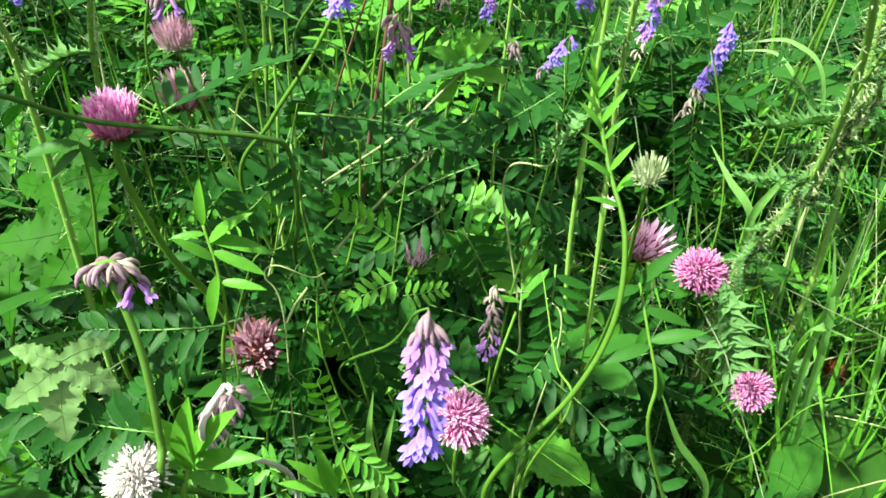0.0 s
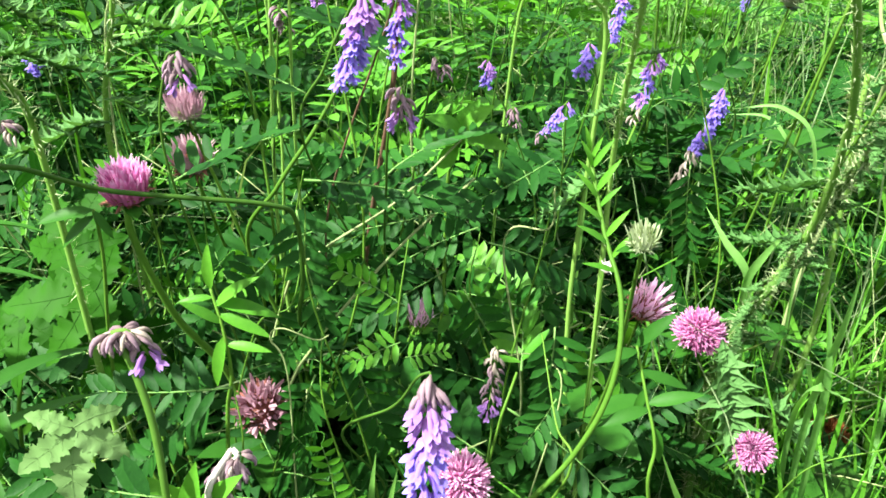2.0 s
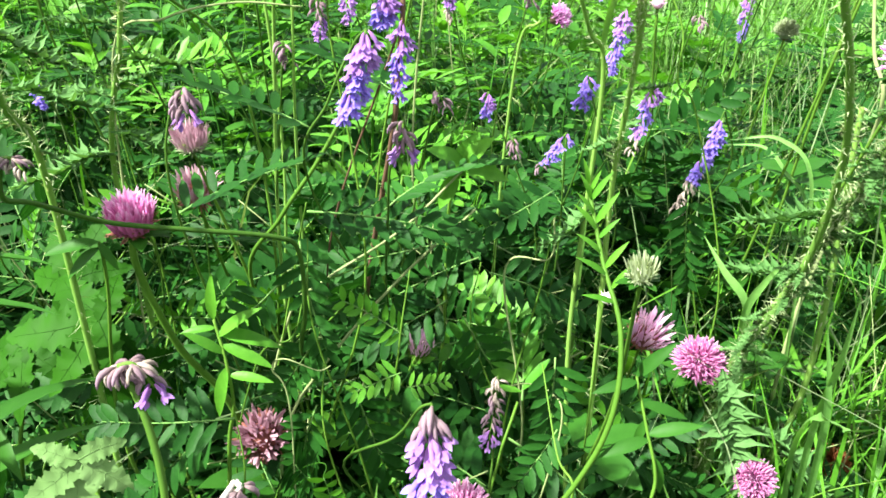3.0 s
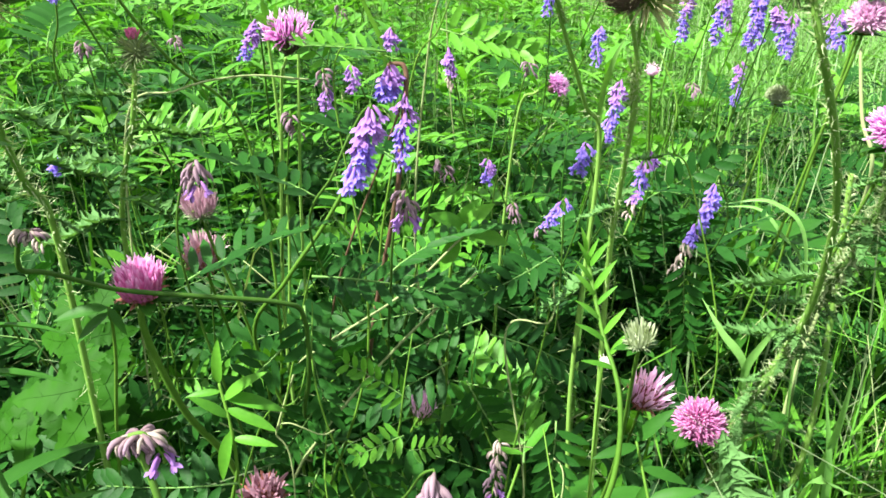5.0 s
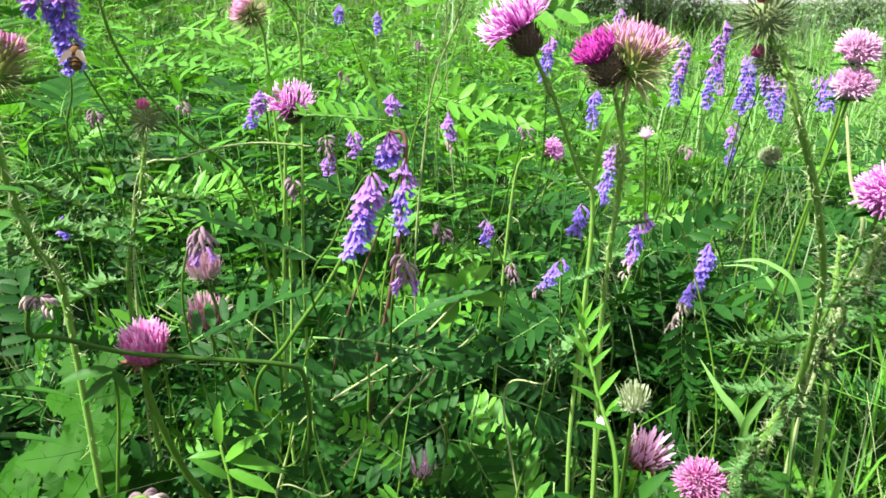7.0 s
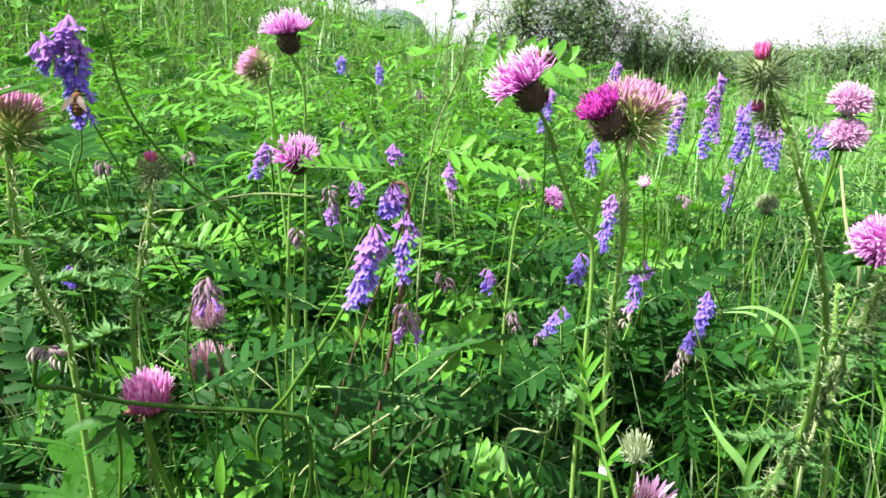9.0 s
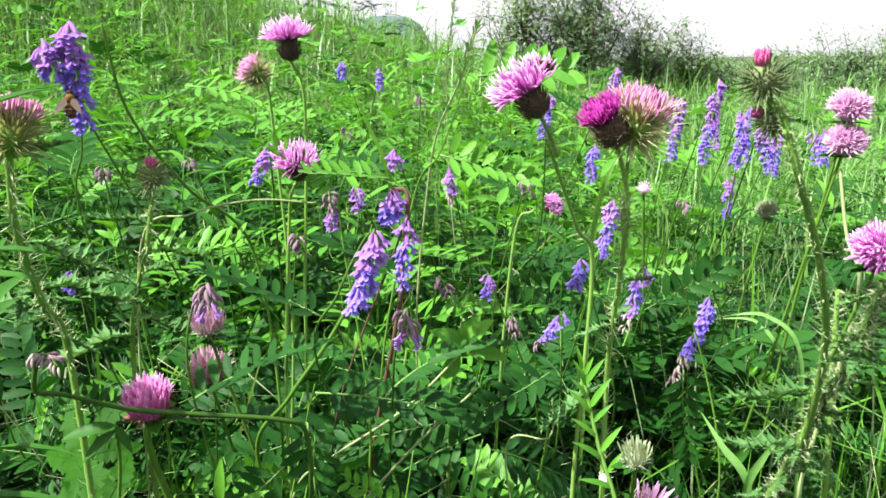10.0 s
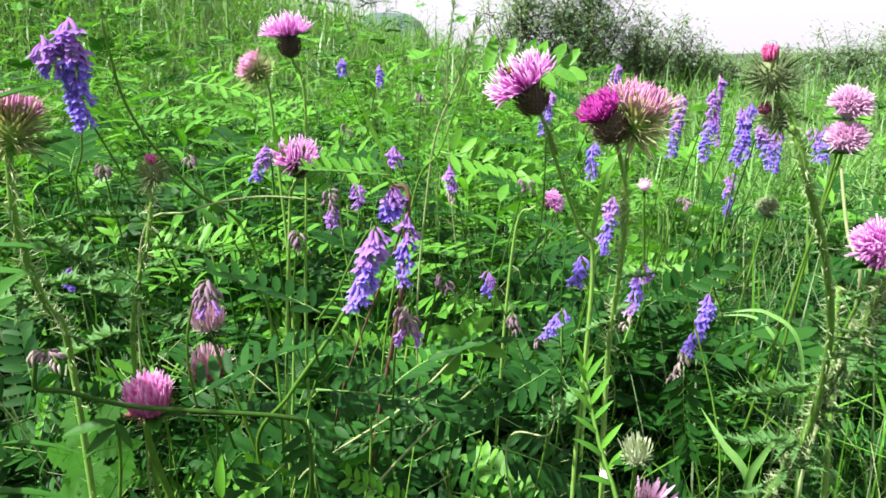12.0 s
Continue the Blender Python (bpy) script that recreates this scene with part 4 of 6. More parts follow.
leaf_spray([(-0.088, 0.257, 0.333), (-0.085, 0.246, 0.301)], [((-0.088, 0.257, 0.333), (-0.95, 0.1, -0.1), (0, -0.7, 0.7), 0.85, 3, 0), ((-0.095, 0.259, 0.321), (-0.7, 0.1, -0.5), (0, -0.7, 0.7), 0.8, 1, 0)], "shaded vetch leaves with narrow hanging leaflets")
leaf_spray([(-0.059, 0.308, 0.323), (-0.058, 0.294, 0.287)], [((-0.066, 0.322, 0.330), (-0.5, 0.1, -0.7), FACE, 0.8, 3, 0), ((-0.050, 0.311, 0.308), (0.35, 0, -0.9), FACE, 0.9, 4, 0), ((-0.061, 0.304, 0.300), (-0.3, 0, -0.9), FACE, 0.8, 0, 0)], "dark vetch foliage with paired leaflets")
leaf_spray([(0.020, 0.389, 0.337), (0.015, 0.379, 0.297)], [((0.020, 0.389, 0.337), (-0.8, 0, -0.35), FACE, 0.95, 0, 0), ((0.024, 0.385, 0.329), (0.8, 0, -0.3), FACE, 0.95, 3, 0), ((0.014, 0.375, 0.310), (0.3, 0, -0.8), FACE, 0.9, 1, 0), ((-0.001, 0.372, 0.325), (-0.7, 0, -0.55), FACE, 0.9, 4, 0)], "spreading dark vetch foliage")
leaf_spray([(-0.019, 0.350, 0.492), (-0.054, 0.366, 0.485)], [((-0.027, 0.350, 0.496), (-1, 0, 0.05), (0, -0.3, 1), 0.8, 0, 1), ((-0.057, 0.366, 0.487), (-0.3, -0.1, 0.3), FACE, 0.6, 1, 1)], "light green vetch leaf against the light")
leaf_spray([(0.013, 0.395, 0.547), (-0.003, 0.413, 0.501), (-0.020, 0.428, 0.469)], [((0.017, 0.395, 0.545), (1, 0.05, 0.05), (0, -0.85, 0.45), 1.0, 2, 1), ((-0.003, 0.413, 0.501), (0.9, 0.1, -0.2), FACE, 0.9, 1, 1)], "tall vetch shoot with bright leaflets held upright")
leaf_spray([(-0.186, 0.425, 0.437), (-0.190, 0.434, 0.399)], [((-0.182, 0.427, 0.438), (1, 0, 0.18), (0, -0.4, 0.9), 1.2, 0, 1), ((-0.217, 0.640, 0.533), (1, 0, -0.1), (0, -0.4, 0.9), 1.2, 3, 1)], "bright arching feathery leaf")
leaf_spray([(0.159, 0.461, 0.347), (0.167, 0.472, 0.301)], [((0.160, 0.462, 0.349), (0.05, -0.05, -1), FACE, 0.9, 0, 0)], "small dark vetch leaf hanging under a spike")


def lance_herb(line, leaves, label, material, size, width, thick=0.0011, name="lance_leaved_herb"):
    """A stem with single narrow leaves; leaves are (where along 0..1, way across, way up, size)."""
    line = [np.asarray(p, float) for p in line]
    if line[-1][2] > 0.12:
        line = line + stem_to_ground(line[-1], (0.0, 0.03))[1:]
    foot = line[-1]
    ob = thing(name, foot, label, "wild herb", "leafy herbs")
    path = curve(line, 9 * len(line)) - foot
    part("stem", tube(path, [thick * 0.7, thick * 1.3], 6), STEM, ob)
    me = mesh("leaf", leaflet(size, width, 7, 0.35, 0.25, 0.8), material)
    for f, across, up, k in leaves:
        at = path[int(f * (len(path) - 1))]
        part("leaf", me, None, ob, m=mat4(axes(arr(across, -0.25, up), arr(0, -0.5, 0.8)), at, k))
    return ob


lance_herb([(0.058, 0.288, 0.421), (0.062, 0.267, 0.397), (0.067, 0.248, 0.376), (0.064, 0.236, 0.346), (0.050, 0.232, 0.313), (0.018, 0.233, 0.259)],
           [(0.01, -0.15, 1, 0.9), (0.015, 0.25, 1, 0.8), (0.03, -0.3, 1, 1.0), (0.035, 0.35, 0.9, 1.1), (0.055, -0.45, 0.9, 1.0), (0.07, 0.4, 1, 1.2), (0.085, -0.5, 0.9, 1.2), (0.095, 0.5, 0.9, 0.9), (0.115, -0.6, 0.8, 1.1), (0.14, 0.45, 1, 1.1), (0.155, -0.65, 0.7, 1.2), (0.18, 0.4, 1, 0.9), (0.20, -0.8, 0.5, 1.1)],
           "upright herb with narrow bright leaves on a leaning stem", FRESH, 0.0130, 0.0025, 0.0012)
lance_herb([(0.076, 0.251, 0.354), (0.079, 0.238, 0.337), (0.082, 0.230, 0.321), (0.082, 0.227, 0.295)],
           [(0.0, 0.5, 0.9, 0.9), (0.03, -0.9, 0.0, 0.8), (0.09, 0.9, -0.1, 0.8), (0.13, -0.3, -0.9, 0.6), (0.18, 0.9, 0.5, 0.9), (0.20, -0.9, -0.1, 0.9), (0.26, 0.3, -0.9, 0.8)],
           "leafy herb with smooth oval leaves on a twisting stem", BROAD, 0.023, 0.0062, 0.0008)
lance_herb([(-0.106, 0.300, 0.352), (-0.100, 0.291, 0.334), (-0.099, 0.289, 0.311), (-0.105, 0.291, 0.282)],
           [(0.0, 0.05, 1, 1.0), (0.04, -0.9, 0.1, 0.7), (0.05, 1, 0.0, 1.3), (0.10, 0.9, -0.2, 1.1), (0.08, 0.6, 0.7, 1.2), (0.14, -0.6, 0.7, 0.9), (0.18, -0.3, -0.9, 1.2), (0.22, 0.9, 0.1, 0.9)],
           "herb with pointed light green leaves in whorls", FRESH, 0.023, 0.0054)
lance_herb([(-0.074, 0.167, 0.349), (-0.078, 0.161, 0.331)], [(0.0, 0.5, 0.9, 1.2), (0.0, -0.5, 0.9, 1.2), (0.05, 0.9, 0.4, 1.1), (0.05, -0.9, 0.4, 1.0), (0.1, 0.1, 1, 1.4), (0.12, 0.9, -0.1, 0.9), (0.15, -1, -0.1, 1.0)],
           "low tuft of pointed fresh green leaves", FRESH, 0.020, 0.0058)
lance_herb([(-0.044, 0.219, 0.277), (-0.042, 0.214, 0.260)], [(0.0, 0.3, 0.9, 1.1), (0.0, -0.5, 0.8, 1.1), (0.04, 0.9, 0.5, 1.0), (0.04, -0.9, 0.5, 1.0), (0.1, -0.1, 1, 1.3)],
           "low tuft of narrow fresh leaves", FRESH, 0.022, 0.005)
lance_herb([(-0.151, 0.300, 0.391), (-0.156, 0.310, 0.366)], [(0.0, -0.9, 0.0, 1.0), (0.0, 0.5, -0.7, 0.6), (0.05, -0.8, -0.5, 0.9)], "clover-like leaves under a pink flower", BROAD, 0.024, 0.0065)
lance_herb([(0.010, 0.381, 0.397), (0.002, 0.392, 0.369)], [(0.0, -0.7, 0.6, 1.0), (0.0, 0.5, 0.8, 1.0), (0.04, -1, 0.1, 1.1), (0.04, 1, 0.0, 1.1), (0.1, 0.3, 1, 1.2), (0.1, -0.4, -0.5, 0.9)], "rounded bright green leaves in a cluster", FRESH, 0.022, 0.011)


def stalk(points, thick, material, label, name="grass_stalk"):
    pts = [np.asarray(p, float) for p in points]
    if pts[-1][2] > 0.12:
        pts = pts + stem_to_ground(pts[-1], (0.0, 0.04))[1:]
    foot = pts[-1]
    ob = thing(name, foot, label, "stalk", "single stalks")
    part("stem", tube(curve(pts, 8 * len(pts)) - foot, [thick * 0.6, thick], 6), material, ob)
    return ob


vetch_flower((-0.143, 0.232, 0.452), (-0.135, 0.228, 0.449), "ddwdd", 30, 0.5, [(-0.1455, 0.2325, 0.447), (-0.1475, 0.2345, 0.437), (-0.143, 0.244, 0.4315), (-0.133, 0.273, 0.412), (-0.107, 0.284, 0.404), (-0.073, 0.296, 0.395), (-0.065, 0.304, 0.384), (-0.066, 0.311, 0.351), (-0.073, 0.331, 0.308)], thick=0.0010, spread=2.0, sag=0.002, leaves=0, label="greyish curled vetch spike on a long stalk lying across other plants")
stalk([(0.009, 0.380, 0.395), (-0.024, 0.368, 0.366), (-0.066, 0.362, 0.339), (-0.091, 0.384, 0.304)], 0.0010, STRAW, "pale dry grass stalk lying across the leaves")
stalk([(0.016, 0.373, 0.376), (-0.024, 0.349, 0.347), (-0.063, 0.323, 0.310), (-0.084, 0.326, 0.269)], 0.0011, STRAW, "pale dry grass stalk leaning among vetch")
stalk([(0.053, 0.340, 0.385), (0.052, 0.342, 0.362), (0.031, 0.359, 0.345)], 0.0007, STRAW, "thin curved pale stalk")
stalk([(-0.047, 0.367, 0.434), (-0.064, 0.362, 0.406), (-0.085, 0.363, 0.376), (-0.112, 0.390, 0.326)], 0.0016, STEM, "stout bright green leaning stalk")
stalk([(-0.038, 0.333, 0.364), (-0.059, 0.327, 0.358), (-0.067, 0.327, 0.359), (-0.073, 0.312, 0.336), (-0.092, 0.311, 0.321)], 0.0006, STEM, "thin twisting green tendril", "tendril")
stalk([(0.030, 0.296, 0.318), (0.039, 0.296, 0.319), (0.048, 0.293, 0.317), (0.053, 0.282, 0.303)], 0.0005, STRAW, "thin pale curling tendril", "tendril")
stalk([(-0.051, 0.283, 0.338), (-0.057, 0.281, 0.337), (-0.071, 0.281, 0.343), (-0.078, 0.286, 0.334), (-0.072, 0.286, 0.313)], 0.0005, STRAW, "curled thin pale tendril", "tendril")
stalk([(0.247, 0.463, 0.482), (0.251, 0.453, 0.441), (0.257, 0.444, 0.417), (0.263, 0.461, 0.370)], 0.0017, STRAW, "pale green cane with a kink", "cane")
stalk([(0.126, 0.455, 0.481), (0.136, 0.447, 0.454), (0.135, 0.441, 0.427), (0.152, 0.450, 0.402)], 0.0007, STEM, "thin dark green curved stem", "bare_stem")
stalk([(-0.156, 0.343, 0.569), (-0.156, 0.364, 0.527), (-0.142, 0.397, 0.485), (-0.120, 0.446, 0.435)], 0.0012, STEM, "long slanting green stalk")
stalk([(-0.069, 0.383, 0.478), (-0.100, 0.377, 0.481), (-0.134, 0.376, 0.474), (-0.165, 0.382, 0.454)], 0.0008, STRAW, "thin pale arching stem")
stalk([(0.245, 0.328, 0.233), (0.209, 0.335, 0.213), (0.189, 0.339, 0.174)], 0.0006, STEM, "thin green stalk low in the grass")


def wide_blade(points, width, label, material=None):
    pts = [np.asarray(p, float) for p in points]
    if pts[-1][2] > 0.12:
        pts = pts + stem_to_ground(pts[-1], (0.0, 0.02), 0.0)[1:]
    foot = pts[-1]
    p = curve(pts, 8 * len(pts)) - foot
    s = np.linspace(0, 1, len(p))
    ob = thing("grass_leaf", foot, label, "grass", "broad grass leaves")
    part("blade", strip(p, width * np.minimum(1, 0.04 + 4 * s) * (1 - 0.6 * s), arr(0.1, -0.9, 0.5), 0.3), material or FRESH, ob)
    return ob


for pts in (((0.155, 0.417, 0.340), (0.165, 0.405, 0.323), (0.180, 0.399, 0.300), (0.185, 0.401, 0.246)), ((0.199, 0.396, 0.336), (0.186, 0.395, 0.320), (0.179, 0.398, 0.297), (0.182, 0.402, 0.246)),
            ((0.202, 0.325, 0.347), (0.203, 0.330, 0.312), (0.205, 0.344, 0.255), (0.209, 0.351, 0.199)), ((0.198, 0.340, 0.323), (0.204, 0.334, 0.278), (0.209, 0.339, 0.218)),
            ((0.197, 0.276, 0.308), (0.193, 0.296, 0.292), (0.193, 0.326, 0.277), (0.202, 0.354, 0.231))):
    wide_blade(pts, 0.0062, "broad bright green grass leaf", PALEBLADE)
for pts in (((0.205, 0.540, 0.358), (0.229, 0.531, 0.359), (0.243, 0.520, 0.344), (0.264, 0.521, 0.311)), ((0.179, 0.468, 0.384), (0.208, 0.458, 0.387), (0.229, 0.450, 0.359))):
    wide_blade(pts, 0.0036, "slender arching grass leaf", PALEBLADE)
for pts in (((-0.029, 0.247, 0.303), (-0.031, 0.240, 0.281), (-0.026, 0.237, 0.250)), ((-0.021, 0.258, 0.284), (-0.026, 0.251, 0.263), (-0.032, 0.246, 0.232)), ((-0.068, 0.571, 0.526), (-0.060, 0.590, 0.499), (-0.048, 0.626, 0.448)),
            ((0.107, 0.461, 0.491), (0.099, 0.460, 0.473), (0.096, 0.474, 0.437)), ((0.106, 0.290, 0.266), (0.118, 0.286, 0.236), (0.138, 0.285, 0.200))):
    wide_blade(pts, 0.0045, "narrow upright grass leaf", GRASS)


def grass_head(points, label):
    """A grass stalk with a narrow feathery head."""
    pts = [np.asarray(p, float) for p in points]
    line = pts + stem_to_ground(pts[-1], (0.0, 0.03))[1:]
    foot = line[-1]
    ob = thing("seeding_grass", foot, label, "grass", "seeding grasses")
    p = curve(line, 9 * len(line)) - foot
    part("stem", tube(p, [0.0005, 0.0009], 5), STRAW, ob)
    r = np.random.default_rng(5)
    top = p[: len(p) // 3]
    out = []
    for i in range(70):
        at = top[int(r.integers(0, len(top)))]
        way = unit(unit(p[0] - p[8]) + r.normal(0, 0.45, 3))
        out.append(put(leaflet(r.uniform(0.006, 0.011), 0.0014, 3, 0.5, 0.1), at, axes(way)))
    tagged(part("seed_head", join(out), PALE, ob), kind="stuff")
    return ob


grass_head([(0.017, 0.395, 0.568), (0.008, 0.405, 0.541), (-0.010, 0.431, 0.486)], "tall pale green grass with a feathery head")
grass_head([(0.009, 0.774, 0.608), (0.006, 0.775, 0.587), (-0.000, 0.825, 0.526)], "thin seeding grass against the sky")


hr = np.random.default_rng(17)
for i in range(16):
    y = hr.uniform(1.0, 3.2)
    x = hr.uniform(-0.55, 0.45) * y
    top = arr(x, y, float(land(x, y)) + hr.uniform(0.46, 0.62))
    grass_head([top, top + arr(hr.uniform(-0.03, 0.03), 0.02, -0.07), top + arr(hr.uniform(-0.05, 0.05), 0.03, -0.2)], "seeding grass standing above the bank")


# ---- filling growth ----
def canopy(x, y):
    """How high the leafy growth stands above the ground."""
    x, y = np.asarray(x, float), np.asarray(y, float)
    h = 0.20 + 0.14 * smooth(y, 0.20, 0.46) + 0.07 * smooth(y, 0.48, 0.8)
    low = smooth(x, 0.0, 0.12) * (1 - smooth(y, 0.48, 0.8))
    left = 0.05 * smooth(y, 0.5, 0.9) * (1 - smooth(x, -0.1, 0.25))
    return h + left - 0.10 * low - 0.03 * smooth(x, 0.05, 0.3)


def vetch_plant_template(height, n, seed):
    """A leafy climbing vetch shoot with leaves on both sides, at the origin."""
    r = np.random.default_rng(seed)
    s = np.linspace(0, 1, 12)
    path = np.stack((0.05 * s * np.sin(3 * s + seed) + 0.04 * s, 0.05 * s * np.cos(2.4 * s + 2 * seed), height * (s - 0.12 * s ** 3)), 1)
    ob = thing("vetch_plant", (0, 0, 0), "leafy vetch shoot with narrow paired leaflets and tendrils", "wildflower", "leafy vetch shoots")
    part("stem", tube(path, [0.0010, 0.0007], 5), STEM, ob)
    for i in range(n):
        f = 0.30 + 0.70 * i / (n - 1)
        at = np.array([np.interp(f, s, path[:, c]) for c in range(3)])
        az = i * 2.7 + r.uniform(-0.5, 0.5)
        way = arr(math.cos(az), math.sin(az), r.uniform(-0.35, 0.45) + 0.3 * (f > 0.9))
        lm = VETCH_FRESH[int(r.integers(0, 2))] if f > 0.93 and seed % 2 else VETCH_LEAVES[int(r.integers(0, 5))]
        part("leaf", lm, None, ob, m=mat4(axes(way, unit(arr(-0.15, -0.75, 0.75) + r.normal(0, 0.25, 3)), r.uniform(-0.3, 0.3)), at, r.uniform(0.8, 1.15)))
    return ob


HEIGHTS = (0.30, 0.27, 0.33, 0.25, 0.31, 0.28)
templates = [vetch_plant_template(h, n, k) for k, (h, n) in enumerate(zip(HEIGHTS, (10, 9, 11, 9, 10, 10)))]
frng = np.random.default_rng(3)
for i in range(300):
    while True:
        y = 0.22 + 0.55 * frng.uniform()
        x = frng.uniform(-0.8, 0.8) * (0.22 + y)
        keep = 1.0 if x < 0.05 else 0.45 if y < 0.4 else 0.95
        if frng.uniform() < keep:
            break
    k = i % 6
    s = min(1.35, float(canopy(x, y)) / HEIGHTS[k] * frng.uniform(0.78, 1.04))
    m = pose(x, y, float(land(x, y)) - 0.005, frng.uniform(-15, 20), frng.uniform(-20, 20), frng.uniform(-65, 65)) @ Matrix.Scale(s, 4)
    if i < 6:
        templates[k].matrix_basis = m
    else:
        c = copy_thing(templates[k], Matrix())
        c.matrix_basis = m


FAR_LEAVES = [vetch_leaf_piece(*a, n=4) for a in ((0.075, 7, 0.0066, 0.25, 0.15, 0.8, 31), (0.085, 8, 0.0062, 0.15, 0.3, 0.6, 32), (0.065, 6, 0.0074, 0.4, 0.1, 1.0, 33), (0.09, 8, 0.0058, 0.2, 0.2, 0.7, 34))]


def vetch_clump(height, n, seed):
    """A whole leafy shoot as one piece, for the thicket further off."""
    r = np.random.default_rng(seed)
    s = np.linspace(0, 1, 8)
    path = np.stack((0.05 * s * np.sin(3 * s + seed) + 0.04 * s, 0.05 * s * np.cos(2.4 * s + 2 * seed), height * (s - 0.12 * s ** 3)), 1)
    out = [tube(path, [0.0010, 0.0007], 4)]
    for i in range(n):
        f = 0.35 + 0.65 * i / (n - 1)
        at = np.array([np.interp(f, s, path[:, c]) for c in range(3)])
        az = i * 2.7 + r.uniform(-0.5, 0.5)
        out.append(put(FAR_LEAVES[int(r.integers(0, 4))], at, axes(arr(math.cos(az), math.sin(az), r.uniform(-0.35, 0.5)), UP, r.uniform(-0.5, 0.5)), r.uniform(0.8, 1.15)))
    return join(out)


def thicket(name, label, n, near, far, material, r):
    out = []
    for k in range(4):
        q = fan(n // 4, near, far, 0.75, r)
        q = q[(q[:, 0] < 0.13 * q[:, 1]) | (r.uniform(0, 1, len(q)) < np.where(q[:, 1] < 1.15, 0.85, 0.2))]
        pc = vetch_clump(0.36, 9, 40 + k)
        a = r.uniform(0, 6.28, len(q))
        turn = np.zeros((len(q), 3, 3))
        turn[:, 0, 0] = turn[:, 1, 1] = np.cos(a); turn[:, 0, 1] = -np.sin(a); turn[:, 1, 0] = np.sin(a); turn[:, 2, 2] = 1
        out.append(scatter(pc, np.stack((q[:, 0], q[:, 1], land(q[:, 0], q[:, 1])), 1), turn, canopy(q[:, 0], q[:, 1]) / 0.36 * r.uniform(0.85, 1.12, len(q))))
    tagged(new(name, mesh(name, join(out), material)), label, "foliage", kind="stuff")


def blades(n, xy, heights, widths, bow, r):
    """Grass blades as bowed ribbons, made all at once."""
    S = 6
    s = np.linspace(0, 1, S)
    az = r.uniform(0, 2 * np.pi, n)
    o = np.stack((np.cos(az), np.sin(az), 0 * az), 1)
    side = np.stack((-np.sin(az), np.cos(az), 0 * az), 1)
    b = bow * r.uniform(0.1, 1.0, n) ** 1.5
    x0 = np.stack((xy[:, 0], xy[:, 1], land(xy[:, 0], xy[:, 1]) - 0.01), 1)
    reach = heights[:, None] * b[:, None] * s[None] ** 2.2
    up = heights[:, None] * (s[None] - 0.36 * b[:, None] * s[None] ** 3.5)
    mid = x0[:, None] + o[:, None] * reach[..., None] + UP * up[..., None]
    w = widths[:, None] * (0.55 + 0.9 * s[None] * (1 - s[None]) * 2) * (1 - s[None] ** 3 * 0.97) * 0.5
    tw = side[:, None] + o[:, None] * (0.35 * s)[None, :, None]
    v = np.stack((mid - tw * w[..., None], mid + tw * w[..., None]), 2).reshape(-1, 3)
    base = np.arange(n)[:, None] * (2 * S)
    f = []
    for i in range(S - 1):
        a0 = 2 * i
        f += [(a0, a0 + 1, a0 + 2), (a0 + 1, a0 + 3, a0 + 2)]
    t = (base[:, :, None] + np.array(f)[None]).reshape(-1, 3)
    u = np.tile(np.repeat(np.stack((s, s), 1), 2, axis=0), (n, 1))
    return v, t, u


def fan(n, near, far, spread, r, power=1.0):
    y = near + (far - near) * r.uniform(0, 1, n) ** power
    x = r.uniform(-1, 1, n) * (0.25 + spread * y)
    return np.stack((x, y), 1)


def clumped(n, near, far, spread, r, power=1.0, per=9, size=0.035):
    c = fan(max(1, n // per), near, far, spread, r, power)
    p = np.repeat(c, per, axis=0)
    return p + r.normal(0, 1, p.shape) * size * (0.6 + 0.4 * p[:, 1:2])


def grass(name, label, xy, heights, widths, bow, r, material=None):
    tagged(new(name, mesh(name, blades(len(xy), xy, heights, widths, bow, r), material or GRASS)), label, "grass", kind="stuff")


gr = np.random.default_rng(11)
xy = fan(3600, 0.24, 1.6, 0.75, gr, 1.0)
xy = xy[(xy[:, 0] > 0.04) | (xy[:, 1] > 0.55) | (gr.uniform(0, 1, len(xy)) < 0.3)]
xy = xy[(xy[:, 1] > 0.6) | (gr.uniform(0, 1, len(xy)) < 0.55)]
grass("meadow_grass", "tangled bright green meadow grass among the wildflowers", xy, (canopy(xy[:, 0], xy[:, 1]) + 0.03) * gr.uniform(0.5, 1.12, len(xy)), gr.uniform(0.0012, 0.0038, len(xy)), 0.8, gr)
xy = fan(420, 0.45, 1.5, 0.7, gr, 1.0)
xy = xy[(np.abs(xy[:, 0]) > 0.08) | (xy[:, 1] > 0.7)]
grass("arching_grass", "broad arching grass leaves standing over the vetch", xy, gr.uniform(0.28, 0.46, len(xy)), gr.uniform(0.004, 0.0075, len(xy)), 1.5, gr, FRESH)
xy = clumped(3200, 1.05, 2.8, 0.7, gr, 1.0, 5, 0.03)
xy = xy[xy[:, 0] > 0.13 * xy[:, 1]]
grass("pale_grass", "long pale shining grass leaves on the open slope", xy, gr.uniform(0.28, 0.50, len(xy)), gr.uniform(0.0025, 0.0062, len(xy)), 1.4, gr, PALEBLADE)
xy = fan(620, 0.85, 2.6, 0.7, gr, 1.0)
grass("arching_grass", "long arching grass leaves bowed over the bank", xy, gr.uniform(0.30, 0.46, len(xy)), gr.uniform(0.007, 0.0125, len(xy)), 1.9, gr, FRESH)
q = gr.uniform(0, 1, (520, 2))
